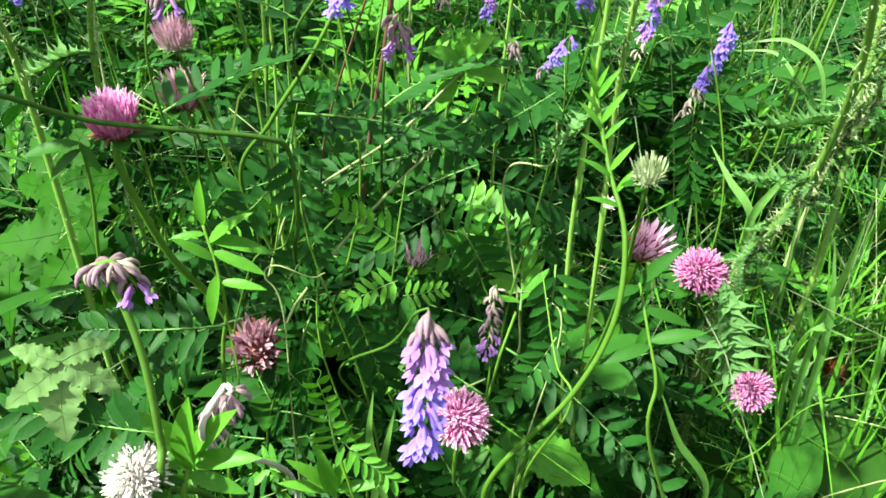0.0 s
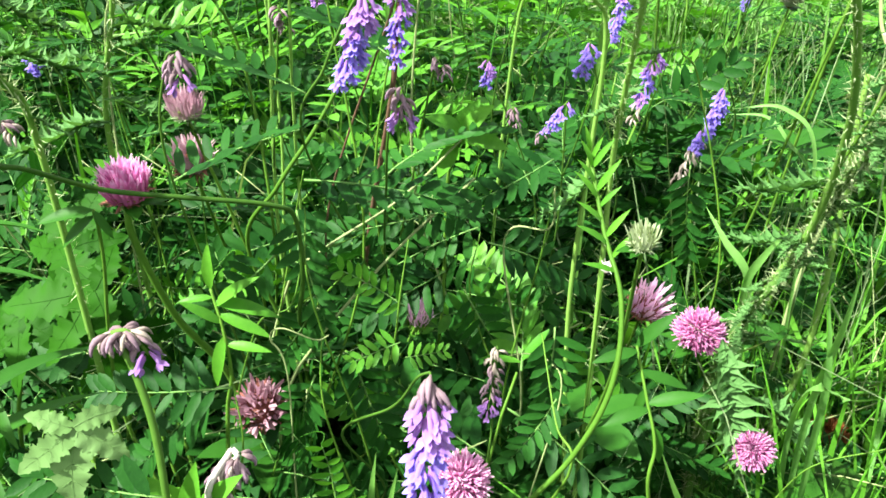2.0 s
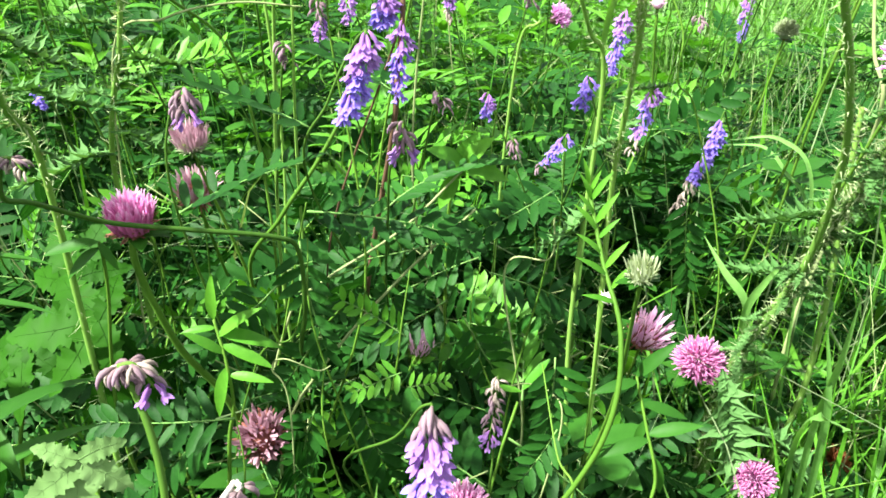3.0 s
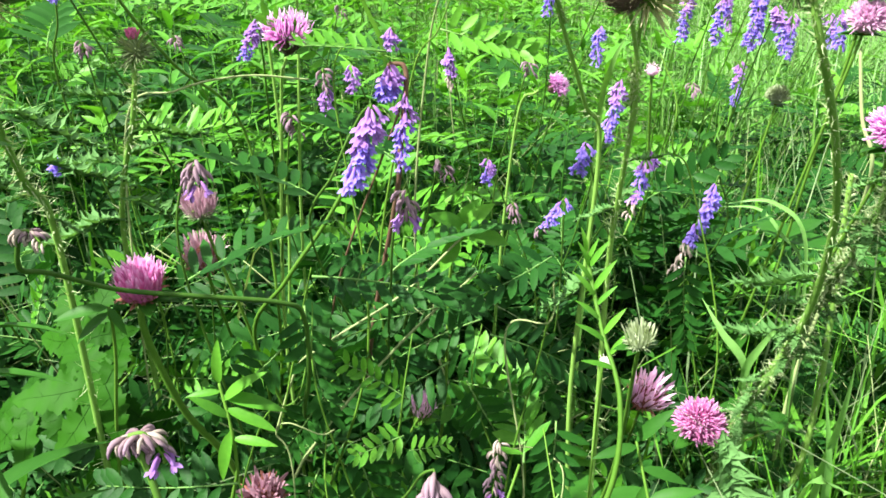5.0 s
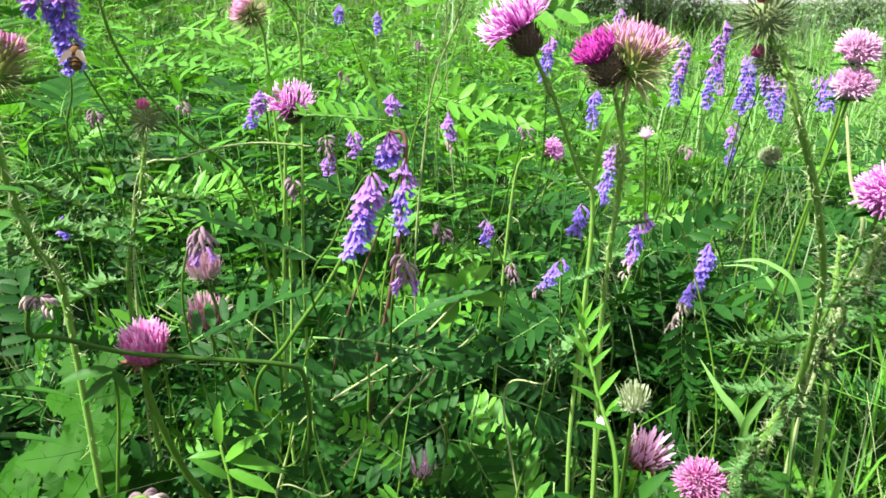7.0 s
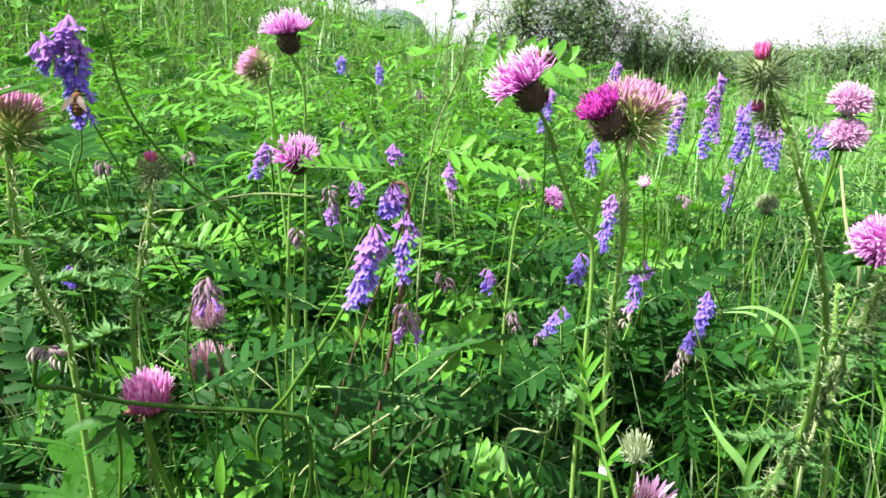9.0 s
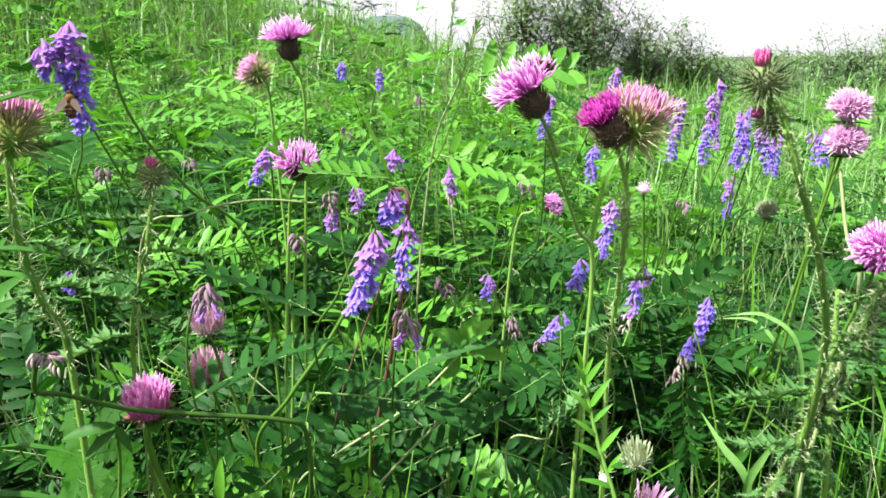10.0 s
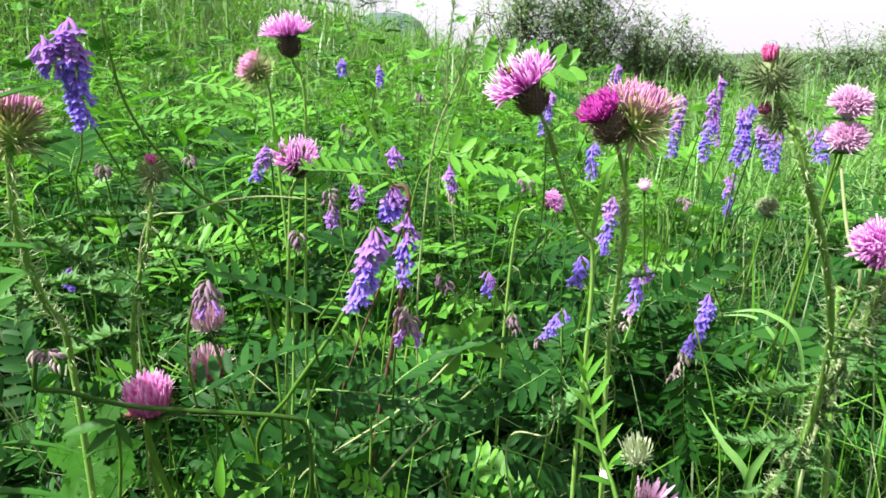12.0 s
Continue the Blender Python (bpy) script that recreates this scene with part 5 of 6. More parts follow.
xy = np.stack((0.20 + 0.30 * q[:, 0], 0.30 + 0.35 * q[:, 1]), 1)
grass("fresh_grass", "upright fresh green grass beside the thistle", xy, gr.uniform(0.14, 0.33, len(xy)), gr.uniform(0.002, 0.0052, len(xy)), 0.7, gr, FRESH)
xy = clumped(3800, 0.9, 2.8, 0.75, gr, 1.0)
grass("bank_grass", "bright green grass on the foot of the bank", xy, gr.uniform(0.22, 0.47, len(xy)), gr.uniform(0.003, 0.0085, len(xy)), 1.5, gr)
xy = clumped(13000, 2.6, 7.5, 0.75, gr, 1.0, 12, 0.06)
grass("bank_grass", "tall bright green grass along the top of the bank", xy, gr.uniform(0.2, 0.52, len(xy)), gr.uniform(0.006, 0.014, len(xy)), 1.4, gr)
xy = clumped(3600, 0.75, 3.2, 0.7, gr, 1.0, 6, 0.03)
xy = xy[xy[:, 0] > 0.16 * xy[:, 1]]
grass("slope_grass", "fine upright grass on the open slope", xy, gr.uniform(0.22, 0.42, len(xy)), gr.uniform(0.0022, 0.006, len(xy)), 1.0, gr)
xy = clumped(3200, 0.5, 2.6, 0.75, gr, 1.0, 5, 0.05)
grass("dull_grass", "dull greyish green grass stalks among the fresh growth", xy, gr.uniform(0.25, 0.5, len(xy)), gr.uniform(0.0008, 0.0028, len(xy)), 1.3, gr, DULLGRASS)
xy = clumped(4000, 2.4, 7.0, 0.75, gr, 1.0, 8, 0.1)
grass("dull_grass", "dull greyish green grass on the bank", xy, gr.uniform(0.3, 0.58, len(xy)), gr.uniform(0.003, 0.007, len(xy)), 1.2, gr, DULLGRASS)
xy = fan(7000, 7.0, 24.0, 0.75, gr, 1.0)
grass("far_grass", "tall rough grass beyond the bank", xy, gr.uniform(0.35, 0.75, len(xy)), gr.uniform(0.012, 0.03, len(xy)), 0.8, gr)
a = gr.uniform(0, 2 * np.pi, 26000); d = 1.2 + 7.0 * gr.uniform(0, 1, 26000) ** 0.8
xy = np.stack((np.cos(a) * d, np.sin(a) * d), 1)
xy = xy[(xy[:, 1] < 0.2) | (np.abs(xy[:, 0]) > 0.25 + 0.75 * xy[:, 1])]
grass("outer_grass", "tall green meadow grass all around", xy, gr.uniform(0.2, 0.45, len(xy)), gr.uniform(0.010, 0.022, len(xy)), 1.4, gr)


def foliage(name, label, pieces, material, n, near, far, lo, hi, size, r, tilt=0.5, spread=0.75, power=1.0):
    xy = fan(n, near, far, spread, r, power)
    out = []
    for k, pc in enumerate(pieces):
        q = xy[k::len(pieces)]
        h = canopy(q[:, 0], q[:, 1]) * r.uniform(lo, hi, len(q)) + land(q[:, 0], q[:, 1])
        az = r.uniform(0, 2 * np.pi, len(q)); el = r.uniform(-0.4, tilt, len(q))
        y = np.stack((np.cos(az) * np.cos(el), np.sin(az) * np.cos(el), np.sin(el)), 1)
        x = np.cross(y, UP); x /= np.linalg.norm(x, axis=1)[:, None]
        z = np.cross(x, y)
        out.append(scatter(pc, np.stack((q[:, 0], q[:, 1], h), 1), np.stack((x, y, z), 2), r.uniform(*size, len(q))))
    tagged(new(name, mesh(name, join(out), material)), label, "foliage", kind="stuff")


def straws(n, r):
    """Thin pale stalks that lean through the growth."""
    out = []
    for i in range(n):
        y = r.uniform(0.34, 1.3); x = r.uniform(-0.62, 0.62) * (0.15 + y)
        low = arr(x, y, float(land(x, y)) + 0.6 * float(canopy(x, y)))
        way = unit(arr(r.uniform(-1, 1), r.uniform(-0.5, 0.6), r.uniform(0.15, 0.9)))
        ln = r.uniform(0.06, 0.16)
        out.append(tube(curve([low, low + way * ln * 0.5 + arr(0, 0, r.uniform(-0.008, 0.012)), low + way * ln], 6), [0.0007, 0.0004], 4))
    return join(out)


tagged(new("dry_stalks", mesh("dry_stalks", straws(260, gr), STRAW)), "thin pale stalks leaning through the leaves", "grass", kind="stuff")
LEAFSET = [vetch_leaf_piece(0.07, 8, 0.0062, 0.3, 0.2, 0.8, 21, 4), vetch_leaf_piece(0.06, 7, 0.0066, 0.45, 0.05, 0.8, 22, 4), vetch_leaf_piece(0.08, 9, 0.0056, 0.2, 0.3, 0.8, 23, 4)]
HERB = [join([put(leaflet(0.030 + 0.004 * k, 0.0045 + 0.001 * k, 5, 0.3, 0.3, 0.7), (0, 0.006 * k, 0.008 * k), axes(arr(math.cos(2.4 * k + j), math.sin(2.4 * k + j), 0.35 + 0.3 * j))) for k in range(5)]) for j in range(2)]
thicket("vetch_thicket", "thicket of leafy vetch shoots up to the bank", 130, 0.62, 1.7, VETCH, gr)
thicket("vetch_thicket", "light green vetch shoots among the grass", 130, 0.62, 1.9, FRESH, gr)
q = gr.uniform(0, 1, (36, 2))
q = np.stack((0.09 + (0.12 + 0.30 * q[:, 1]) * q[:, 0], 0.57 + 0.38 * q[:, 1]), 1)
out = []
for k in range(4):
    p = q[k::4]
    a = gr.uniform(0, 6.28, len(p))
    turn = np.zeros((len(p), 3, 3))
    turn[:, 0, 0] = turn[:, 1, 1] = np.cos(a); turn[:, 0, 1] = -np.sin(a); turn[:, 1, 0] = np.sin(a); turn[:, 2, 2] = 1
    out.append(scatter(vetch_clump(0.30, 10, 90 + k), np.stack((p[:, 0], p[:, 1], land(p[:, 0], p[:, 1])), 1), turn, gr.uniform(0.85, 1.2, len(p))))
tagged(new("vetch_thicket", mesh("vetch_thicket", join(out), VETCH)), "dark leafy vetch growing between the thistles", "foliage", kind="stuff")
foliage("vetch_foliage", "mass of green vetch leaves covering the bank", LEAFSET, VETCH, 420, 1.5, 4.0, 0.55, 1.1, (0.9, 1.5), gr)
foliage("vetch_foliage", "light green vetch leaves among the bank grass", LEAFSET, FRESH, 330, 1.5, 4.0, 0.7, 1.12, (0.8, 1.5), gr)
# Darker green on the low leaves paints in the growth's dark interior.
foliage("low_foliage", "low leaves filling the ground, darkened for the shade between stems", HERB, BROAD, 800, 0.2, 2.0, 0.05, 0.5, (0.8, 1.4), gr)
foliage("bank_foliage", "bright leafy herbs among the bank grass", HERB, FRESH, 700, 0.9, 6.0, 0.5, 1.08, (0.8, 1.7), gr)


def herb_shoot(height, n, length, width, seed, tooth=0.0):
    """An upright shoot with leaves all round that arch outwards."""
    r = np.random.default_rng(seed)
    s = np.linspace(0, 1, 6)
    lean = r.uniform(-0.12, 0.12, 2)
    out = [tube(np.stack((lean[0] * height * s, lean[1] * height * s, height * s), 1), [0.0012, 0.0006], 4)]
    for i in range(n):
        g = 0.35 + 0.65 * (i + 1) / n
        az = i * 2.4 + r.uniform(-0.4, 0.4)
        ln = length * r.uniform(0.7, 1.15) * (1.25 - 0.5 * g)
        way = axes(arr(math.cos(az), math.sin(az), r.uniform(0.1, 0.75) + 0.7 * (g > 0.93)), UP, r.uniform(-0.4, 0.4))
        at = arr(lean[0], lean[1], 1) * height * g
        out.append(put(leaflet(ln, width * r.uniform(0.8, 1.2), 6, 0.35, 0.45, 0.7), at, way))
        if tooth:
            for sd in (-1, 1):
                out.append(put(leaflet(ln * 0.55, width * 0.6, 4, 0.3, 0.3, 0.7), at + way @ arr(0, ln * 0.25, 0.0006), way @ axes(arr(sd * 0.8, 0.7, 0.05))))
    return join(out)


def herbs(name, label, shoots, n, near, far, spread, lo, hi, material, r, side=None):
    out = []
    for pc in shoots:
        q = fan(n // len(shoots), near, far, spread, r)
        if side is not None:
            q = q[q[:, 0] < side * q[:, 1]]
        a = r.uniform(0, 6.28, len(q))
        turn = np.zeros((len(q), 3, 3))
        turn[:, 0, 0] = turn[:, 1, 1] = np.cos(a); turn[:, 0, 1] = -np.sin(a); turn[:, 1, 0] = np.sin(a); turn[:, 2, 2] = 1
        out.append(scatter(pc, np.stack((q[:, 0], q[:, 1], land(q[:, 0], q[:, 1])), 1), turn, r.uniform(lo, hi, len(q))))
    tagged(new(name, mesh(name, join(out), material)), label, "foliage", kind="stuff")


LANCE = [herb_shoot(0.34, 15, 0.075, 0.010, 61), herb_shoot(0.36, 17, 0.085, 0.009, 62), herb_shoot(0.31, 13, 0.065, 0.012, 63)]
CUTLEAF = [herb_shoot(0.33, 13, 0.055, 0.013, 71, 1.0), herb_shoot(0.30, 12, 0.050, 0.014, 72, 1.0), herb_shoot(0.36, 14, 0.060, 0.012, 73, 1.0)]
TALL = [herb_shoot(0.46, 22, 0.045, 0.0095, 81), herb_shoot(0.43, 20, 0.038, 0.0105, 82), herb_shoot(0.48, 24, 0.052, 0.0080, 83)]
herbs("tall_herbs", "tall leafy green herbs standing over the vetch", TALL, 150, 0.62, 1.5, 0.65, 0.82, 1.08, FRESH, gr, 0.12)
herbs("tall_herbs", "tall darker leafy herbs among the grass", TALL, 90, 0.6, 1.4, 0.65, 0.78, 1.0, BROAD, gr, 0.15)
herbs("leafy_herbs", "dense bright green herbs with arching narrow leaves on the bank", LANCE, 330, 0.85, 3.2, 0.7, 0.85, 1.2, FRESH, gr, 0.22)
herbs("leafy_herbs", "green herbs with deeply cut leaves on the bank", CUTLEAF, 300, 0.75, 2.6, 0.7, 0.85, 1.15, FRESH, gr, 0.25)
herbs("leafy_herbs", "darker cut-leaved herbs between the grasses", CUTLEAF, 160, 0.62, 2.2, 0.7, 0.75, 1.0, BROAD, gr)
herbs("leafy_herbs", "tall narrow-leaved herbs along the top of the bank", LANCE, 420, 3.0, 7.0, 0.7, 0.75, 1.15, FRESH, gr, 0.3)


def surround(name, label, shoots, n, r, lo, hi, material):
    """Unseen, the same growth goes on beside and behind the camera, to add shade."""
    out = []
    for pc in shoots:
        a, d = r.uniform(0, 6.28, n), 0.24 + 1.3 * r.uniform(0, 1, n)
        q = np.stack((np.cos(a) * d, np.sin(a) * d), 1)
        # The gap below y 0.30 lets sun onto the pale hogweed leaf.
        q = q[(q[:, 1] < 0.05) | (np.abs(q[:, 0]) > np.maximum(0.12 + 0.68 * q[:, 1], np.where(q[:, 1] < 0.30, 0.48, 0.0)))]
        a = r.uniform(0, 6.28, len(q))
        turn = np.zeros((len(q), 3, 3))
        turn[:, 0, 0] = turn[:, 1, 1] = np.cos(a); turn[:, 0, 1] = -np.sin(a); turn[:, 1, 0] = np.sin(a); turn[:, 2, 2] = 1
        out.append(scatter(pc, np.stack((q[:, 0], q[:, 1], land(q[:, 0], q[:, 1])), 1), turn, r.uniform(lo, hi, len(q))))
    tagged(new(name, mesh(name, join(out), material)), label, "foliage", kind="stuff")


# Shoots left of the view, unseen, added to shade the nearest leaves.
near = []
for k in range(6):
    near.append(put(TALL[k % 3], (-0.235 + 0.014 * (k % 4), 0.165 + 0.011 * k, 0.0), axes(arr(math.sin(2.1 * k), math.cos(2.1 * k), 0)), 1.02 + 0.04 * (k % 3)))
tagged(new("tall_herbs", mesh("tall_herbs", join(near), BROAD)), "unseen tall herbs added to shade the near leaves", "foliage", kind="stuff")
surround("leafy_herbs", "unseen green meadow herbs around the spot, adding shade", LANCE + CUTLEAF, 150, gr, 0.8, 1.15, BROAD)


# ---- broad leaves ----
def toothed(length, width, teeth, ragged, droop, n=40, seed=0):
    s = np.linspace(0, 1, n)
    path = np.stack((0.03 * length * np.sin(5 * s + seed), s * length, -droop * length * s * s), 1)
    env = np.sin(np.pi * s ** 0.72) ** 0.75
    saw = 1 - ragged * ((s * teeth) % 1.0) - 0.4 * ragged * ((s * teeth * 2.7 + 0.3) % 1.0)
    return strip(path, width * env * saw + 0.0004, UP, 0.16, 0.04)


def lobed_leaf(name, base, way, length, material, label, up=UP, seed=0, droop=0.2):
    """A large leaf of five broad toothed lobes spread like a hand, with pale veins, on a stalk that reaches the ground."""
    base = np.asarray(base, float)
    r = np.random.default_rng(seed)
    turn = axes(np.asarray(way, float), np.asarray(up, float))
    s = np.linspace(0.0, 0.9, 12)
    veins, pieces = [], []
    for k, (ang, f, wide) in enumerate(((0, 1.0, 0.56), (0.88, 0.86, 0.52), (-0.88, 0.86, 0.52), (1.85, 0.62, 0.55), (-1.85, 0.62, 0.55))):
        ang += r.uniform(-0.12, 0.12)
        ln = length * f * r.uniform(0.9, 1.1)
        lay = axes(arr(math.sin(ang), math.cos(ang), r.uniform(-0.06, 0.1)))
        at = arr(0, 0, 0.0005 * k)
        sd = int(r.integers(0, 90))
        pieces.append(put(toothed(ln, ln * wide, 7, 0.30, droop, 44, sd), at, lay))
        bow = 0.03 * ln * np.sin(5 * s + sd)
        veins.append(put(tube(np.stack((bow, s * ln, -droop * ln * s * s + 0.0001), 1), [length * 0.006, length * 0.002], 4), at, lay))
        for side in (-1, 1):
            for g in (0.25, 0.45, 0.65):
                p0 = arr(0.03 * ln * math.sin(5 * g + sd), g * ln, -droop * ln * g * g)
                p1 = p0 + arr(side * ln * wide * 0.34, ln * 0.13, -droop * ln * 0.13 * 2 * g + 0.0006)
                veins.append(put(tube([p0, (p0 + p1) / 2 + arr(0, 0, 0.0003), p1], [length * 0.0025, length * 0.001], 3), at, lay))
    foot = stem_to_ground(base, (0.01, 0.03))[-1]
    ob = thing(name, foot, label, "leaf", "broad leaves")
    part("blade", put(join(pieces), base - foot, turn), material, ob)
    tagged(part("vein", put(join(veins), base - foot, turn), material, ob), kind="stuff")
    part("stalk", tube(curve(stem_to_ground(base, (0.01, 0.03)), 10) - foot, [0.0012, 0.0016], 5), STEM, ob)
    return ob


def plain_leaf(name, base, way, length, width, material, label, up=UP, teeth=0, droop=0.2, seed=0):
    """A simple broad leaf with a midrib and sunken side veins."""
    base = np.asarray(base, float)
    turn = axes(np.asarray(way, float), np.asarray(up, float))
    foot = stem_to_ground(base, (0.005, 0.02))[-1]
    ob = thing(name, foot, label, "leaf", "broad leaves")
    part("blade", put(toothed(length, width, max(teeth, 1), 0.16 if teeth else 0.0, droop, 30, seed), base - foot, turn), material, ob)
    for x in (-0.28, 0.0, 0.28):
        s = np.linspace(0.02, 0.95, 12)
        w = width * np.sin(np.pi * s ** 0.72) ** 0.75 * x
        part("vein", put(tube(np.stack((w + 0.03 * length * np.sin(5 * s + seed), s * length, -droop * length * s * s + np.abs(w) * 0.16 + 0.0001), 1), [0.0004, 0.00015], 4), base - foot, turn), material, ob)
    part("stalk", tube(curve(stem_to_ground(base, (0.005, 0.02)), 8) - foot, [0.0012, 0.0016], 5), STEM, ob)
    return ob


# Same leaf kind: the sunlit one painted pale, the shaded ones painted dark.
lobed_leaf("hogweed_leaf", (-0.1035, 0.1655, 0.3855), (0.05, -0.52, -0.80), 0.0215, PALE, "large lobed leaf, sunlight put into its pale colour", seed=1, up=(0.3, -0.55, 0.8))
lobed_leaf("hogweed_leaf", (-0.176, 0.335, 0.330), (-0.9, -0.15, 0.05), 0.050, SHADELEAF, "large lobed leaf, shade put into its dark green", seed=2, up=(0.45, -0.5, 0.7), droop=0.35)
lobed_leaf("hogweed_leaf", (-0.196, 0.365, 0.340), (-0.3, 0.3, 0.4), 0.044, SHADELEAF, "large green lobed leaf behind others", seed=3, up=(-0.25, -0.7, 0.6), droop=0.3)
lobed_leaf("hogweed_leaf", (-0.166, 0.345, 0.305), (-0.3, -0.45, -0.6), 0.046, SHADELEAF, "lobed leaf deep among the stems", seed=9, up=(0.5, -0.7, 0.3), droop=0.35)
lobed_leaf("hogweed_leaf", (-0.232, 0.360, 0.300), (-0.5, -0.3, -0.4), 0.048, SHADELEAF, "broad lobed leaf near the ground", seed=10, up=(-0.2, -0.5, 0.8), droop=0.4)
plain_leaf("plantain_leaf", (0.205, 0.370, 0.094), (-0.1, 0.75, 0.45), 0.080, 0.062, PLANTAIN, "broad dark green plantain leaf", up=(0, -0.7, 0.8), seed=4)
plain_leaf("plantain_leaf", (0.127, 0.368, 0.090), (0.05, 0.7, 0.5), 0.062, 0.058, PLANTAIN, "broad green plantain leaf near the soil", up=(0, -0.7, 0.8), seed=5)
plain_leaf("plantain_leaf", (0.241, 0.322, 0.144), (0.1, 0.7, 0.5), 0.075, 0.055, PLANTAIN, "broad green plantain leaf under grass", up=(0, -0.7, 0.8), seed=6)
plain_leaf("dock_leaf", (0.197, 0.313, 0.155), (0.4, 0.6, 0.5), 0.07, 0.03, BROAD, "light green dock leaf low in the grass", up=(0, -0.7, 0.8), seed=12)
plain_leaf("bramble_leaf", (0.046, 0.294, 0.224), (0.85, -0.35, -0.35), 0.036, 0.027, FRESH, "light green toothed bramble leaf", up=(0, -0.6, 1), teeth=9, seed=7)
# Shade on these two leaves is put in by the darker green.
plain_leaf("bramble_leaf", (0.038, 0.315, 0.215), (0.0, -0.5, -0.5), 0.036, 0.028, BROAD, "toothed bramble leaf in darker green for shade", up=(0, -0.6, 1), teeth=9, seed=8)
plain_leaf("bramble_leaf", (0.024, 0.309, 0.208), (-0.6, -0.3, -0.3), 0.03, 0.024, BROAD, "small toothed bramble leaf in darker green for shade", up=(0, -0.6, 1), teeth=9, seed=11)


# ---- bushes on the skyline ----
def bush(at, width, height, n, seed, label):
    r = np.random.default_rng(seed)
    at = np.asarray(at, float)
    ob = thing("bush", at, label, "bush", "bushes on the skyline")
    limbs, tips = [], []
    for k in range(22):
        az, lean = r.uniform(0, 6.28), r.uniform(0.05, 1.0)
        tip = arr(math.cos(az) * lean * width * 0.5, math.sin(az) * lean * width * 0.35, height * r.uniform(0.62, 1.0) * (1 - 0.22 * lean))
        p = curve([(0, 0, 0), tip * 0.5 + arr(0, 0, 0.06 * height), tip], 8)
        limbs.append(tube(p, [0.012, 0.003], 5)); tips.append(p)
        for j in range(6):
            q = p[int(r.integers(2, 8))]
            t2 = q + arr(r.normal(0, 0.13), r.normal(0, 0.13), abs(r.normal(0.13, 0.1))) * height
            p2 = curve([q, (q + t2) / 2 + arr(0, 0, 0.03), t2], 6)
            limbs.append(tube(p2, [0.004, 0.0015], 4)); tips += [p2, p2]
    part("trunk", join(limbs), BARK, ob)
    pts = np.array([t[int(r.integers(1, len(t)))] for t in (tips[int(i)] for i in r.integers(0, len(tips), n))]) + r.normal(0, 0.05 * height, (n, 3))
    az, el = r.uniform(0, 6.28, n), r.uniform(-0.5, 0.9, n)
    y = np.stack((np.cos(az) * np.cos(el), np.sin(az) * np.cos(el), np.sin(el)), 1)
    x = np.cross(y, UP); x /= np.linalg.norm(x, axis=1)[:, None]
    part("crown", scatter(leaflet(0.050, 0.021, 3, 0.3, 0.2), pts, np.stack((x, y, np.cross(x, y)), 2), r.uniform(0.6, 1.5, n)), BUSH, ob)
    return ob


for bx, by, bw, bh, bn, bl in ((0.75, 7.8, 1.0, 1.26, 5600, "dense dark green bush on the skyline"), (1.3, 7.6, 1.3, 1.40, 8200, "dark bush with a rounded crown"), (1.85, 7.8, 0.95, 1.02, 4600, "dark bush with uneven shoots"),
                               (2.45, 8.2, 0.9, 0.86, 3600, "looser green bush with upright shoots"), (3.0, 8.6, 1.0, 0.62, 3600, "low green bush at the edge of the slope"),
                               (3.8, 9.2, 1.3, 0.64, 4600, "low distant scrub on the slope"), (4.7, 9.0, 1.4, 0.88, 4800, "dark scrub along the slope's edge"), (5.4, 9.2, 1.4, 0.92, 4600, "dark scrub beside the field"), (3.35, 8.0, 1.0, 0.54, 3200, "small low bush in rough grass"), (4.2, 8.4, 1.1, 0.62, 3600, "small bush with loose shoots")):
    bush((bx, by, float(land(bx, by)) - 0.05), bw, bh, bn, int(bx * 100), bl)


# ---- insects ----
def bee(name, label, size=1.0):
    """A brown bee facing +y, its feet at the origin."""
    ob = thing(name, (0, 0, 0), label, "insect")
    ob.scale = (size, size, size)
    up = arr(0, 0, 0.0032)
    part("abdomen", put(ball(0.0026, 8, 12, (1, 1.55, 0.95)), up + arr(0, -0.0045, -0.0003)), FUR, ob)
    part("thorax", put(ball(0.0023, 8, 12, (1, 1.05, 1)), up + arr(0, 0.0008, 0.0004)), FUR, ob)
    part("head", put(ball(0.0015, 7, 10, (1.1, 0.8, 1)), up + arr(0, 0.0038, -0.0002)), DARK, ob)
    for k in range(3):
        y = -0.0068 + 0.0018 * k
        rad = 0.0026 * math.sqrt(max(0.05, 1 - ((y + 0.0045) / 0.0041) ** 2)) + 0.00012
        g = np.linspace(0, 2 * math.pi, 15)
        part("band", tube(np.stack((rad * np.cos(g), 0 * g + y, 0.0029 + 0.95 * rad * np.sin(g)), 1), 0.00038, 4), DARK, ob)
    for s in (-1, 1):
        part("wing", put(leaflet(0.0095, 0.0034, 6, 0.1, 0.05, 0.55), up + arr(s * 0.0012, 0.0006, 0.0021), axes(arr(s * 0.5, -0.85, 0.25))), WING, ob)
        part("antenna", tube([up + arr(s * 0.0005, 0.005, 0.0005), up + arr(s * 0.0012, 0.0068, 0.0012), up + arr(s * 0.002, 0.0078, 0.0002)], 0.00018, 4), DARK, ob)
        for k in range(3):
            a0 = up + arr(s * 0.0016, 0.0018 - 0.0016 * k, -0.0014)
            part("leg", tube([a0, a0 + arr(s * 0.0022, 0.0006 - 0.0008 * k, 0.0004), arr(s * 0.0036, 0.003 - 0.003 * k, 0)], [0.0004, 0.0002], 4), DARK, ob)
    return ob


vetch_bee = bee("bee", "brown furry bee on a violet vetch spike", 1.0)
thistle_bee = bee("bee", "brown bee crawling over a purple thistle head", 0.72)


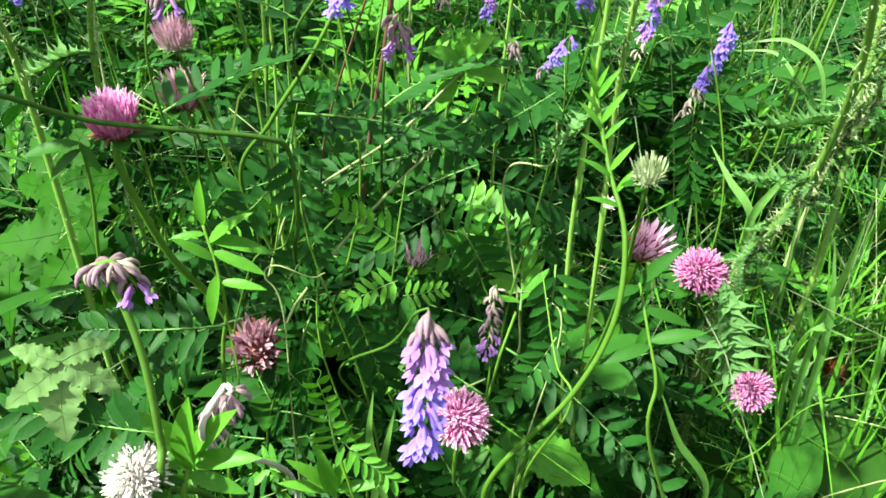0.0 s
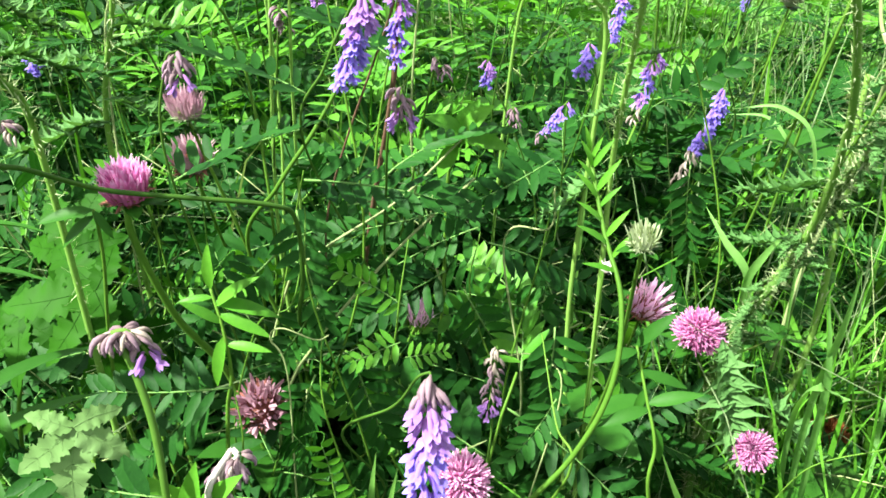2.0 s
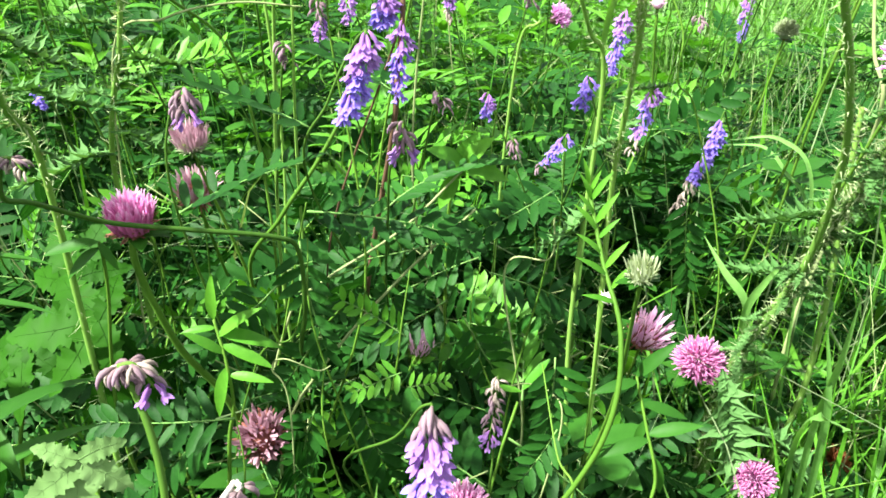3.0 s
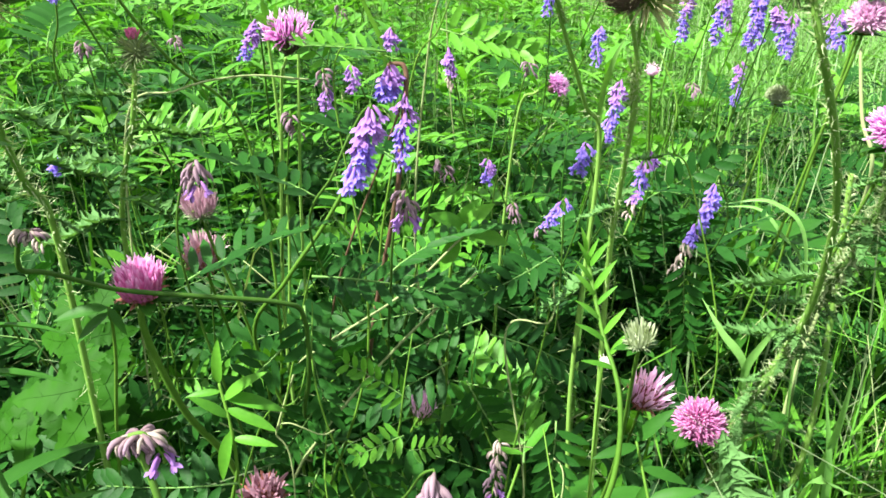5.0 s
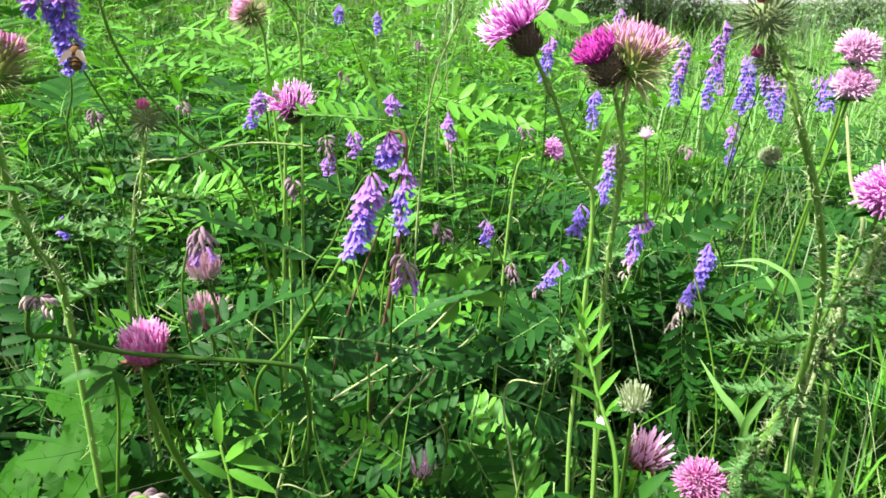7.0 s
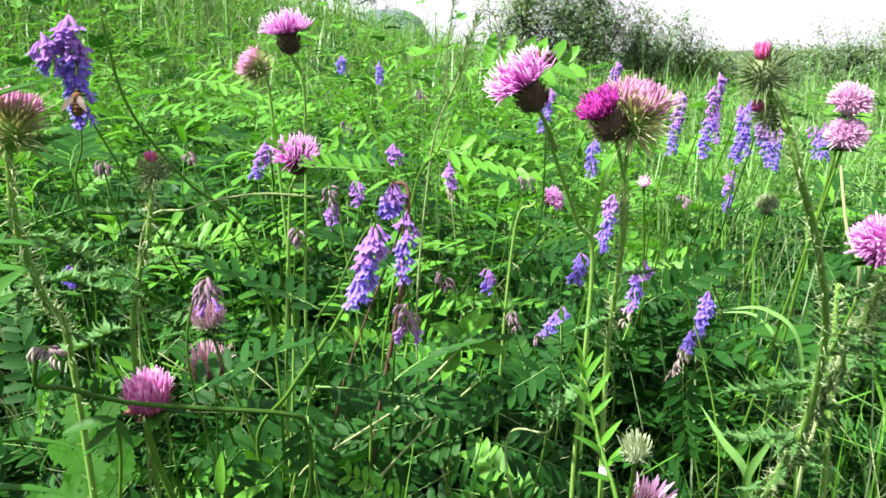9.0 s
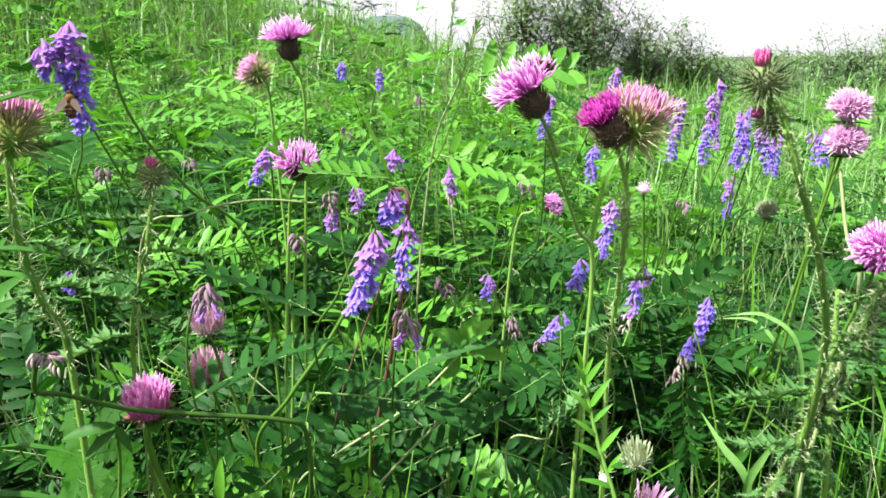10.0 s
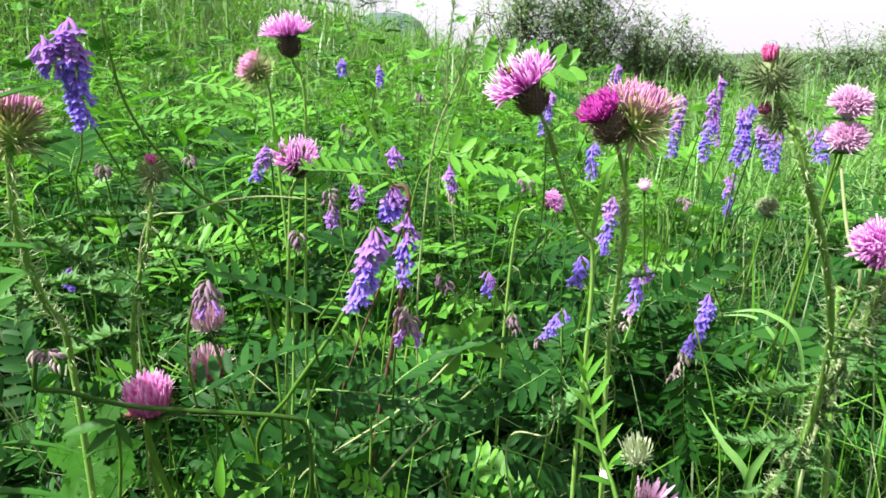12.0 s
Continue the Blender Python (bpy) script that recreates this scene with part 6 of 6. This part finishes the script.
# ---- what moves ----
def motions():
    """A breeze rocks the near thistles; two bees crawl over the flowers, and one of them flies off."""
    for ob, rows in ((trio, ((0.0, -0.05), (5.5, -0.05), (6.0, 0.0), (6.5, -0.22), (7.0, -0.25), (9.0, 0.0), (10.0, 0.07), (10.5, 0.05), (11.0, 0.0), (12.0, 0.0))),
                     (bud, ((0.0, -0.3), (5.0, -0.35), (6.5, -0.45), (7.0, -0.5), (9.0, -0.22), (9.5, -0.24), (10.0, -0.2), (10.5, 0.0), (11.0, 0.06), (11.5, -0.04), (12.0, 0.06)))):
        x, y, z = ob.location
        walk(ob, [(t, pose(x, y, z, 0, a, 0)) for t, a in rows])
    s = vetch_bee.scale[0]
    rows = ((0.0, (-0.167, 0.344, 0.527), 60, 10), (8.0, (-0.167, 0.344, 0.527), 60, 10), (8.8, (-0.168, 0.344, 0.528), 70, 0), (9.2, (-0.173, 0.344, 0.535), 70, 10), (9.6, (-0.174, 0.344, 0.534), 70, 20),
            (10.0, (-0.174, 0.344, 0.534), 75, 10), (10.2, (-0.174, 0.344, 0.534), 75, 10), (10.4, (-0.175, 0.343, 0.536), 70, 25), (10.6, (-0.176, 0.343, 0.539), 65, 35), (10.8, (-0.177, 0.342, 0.539), 60, 30),
            (11.0, (-0.177, 0.342, 0.543), 50, 40), (11.2, (-0.178, 0.342, 0.543), 50, 40), (11.3, (-0.166, 0.339, 0.533), 20, -60), (11.4, (-0.153, 0.343, 0.521), 5, -80), (11.6, (-0.196, 0.556, 0.461), 0, -70), (12.0, (-0.249, 0.862, 0.318), 0, -60))
    walk(vetch_bee, [(t, pose(*p, a, 0, b)) for t, p, a, b in rows])
    rows = ((0.0, (0.125, 0.655, 0.669), 10, 60), (6.7, (0.097, 0.562, 0.638), 10, 60), (7.0, (0.040, 0.293, 0.562), 10, 60), (7.2, (0.036, 0.278, 0.550), 10, 60), (8.8, (0.036, 0.274, 0.548), 15, 70), (9.6, (0.036, 0.273, 0.547), 15, 75),
            (10.4, (0.033, 0.272, 0.547), 15, 80), (11.0, (0.030, 0.271, 0.546), 15, 85), (11.4, (0.026, 0.272, 0.545), 20, 90), (12.0, (0.024, 0.272, 0.543), 25, 95))
    walk(thistle_bee, [(t, pose(*p, a, 0, b)) for t, p, a, b in rows])


motions()
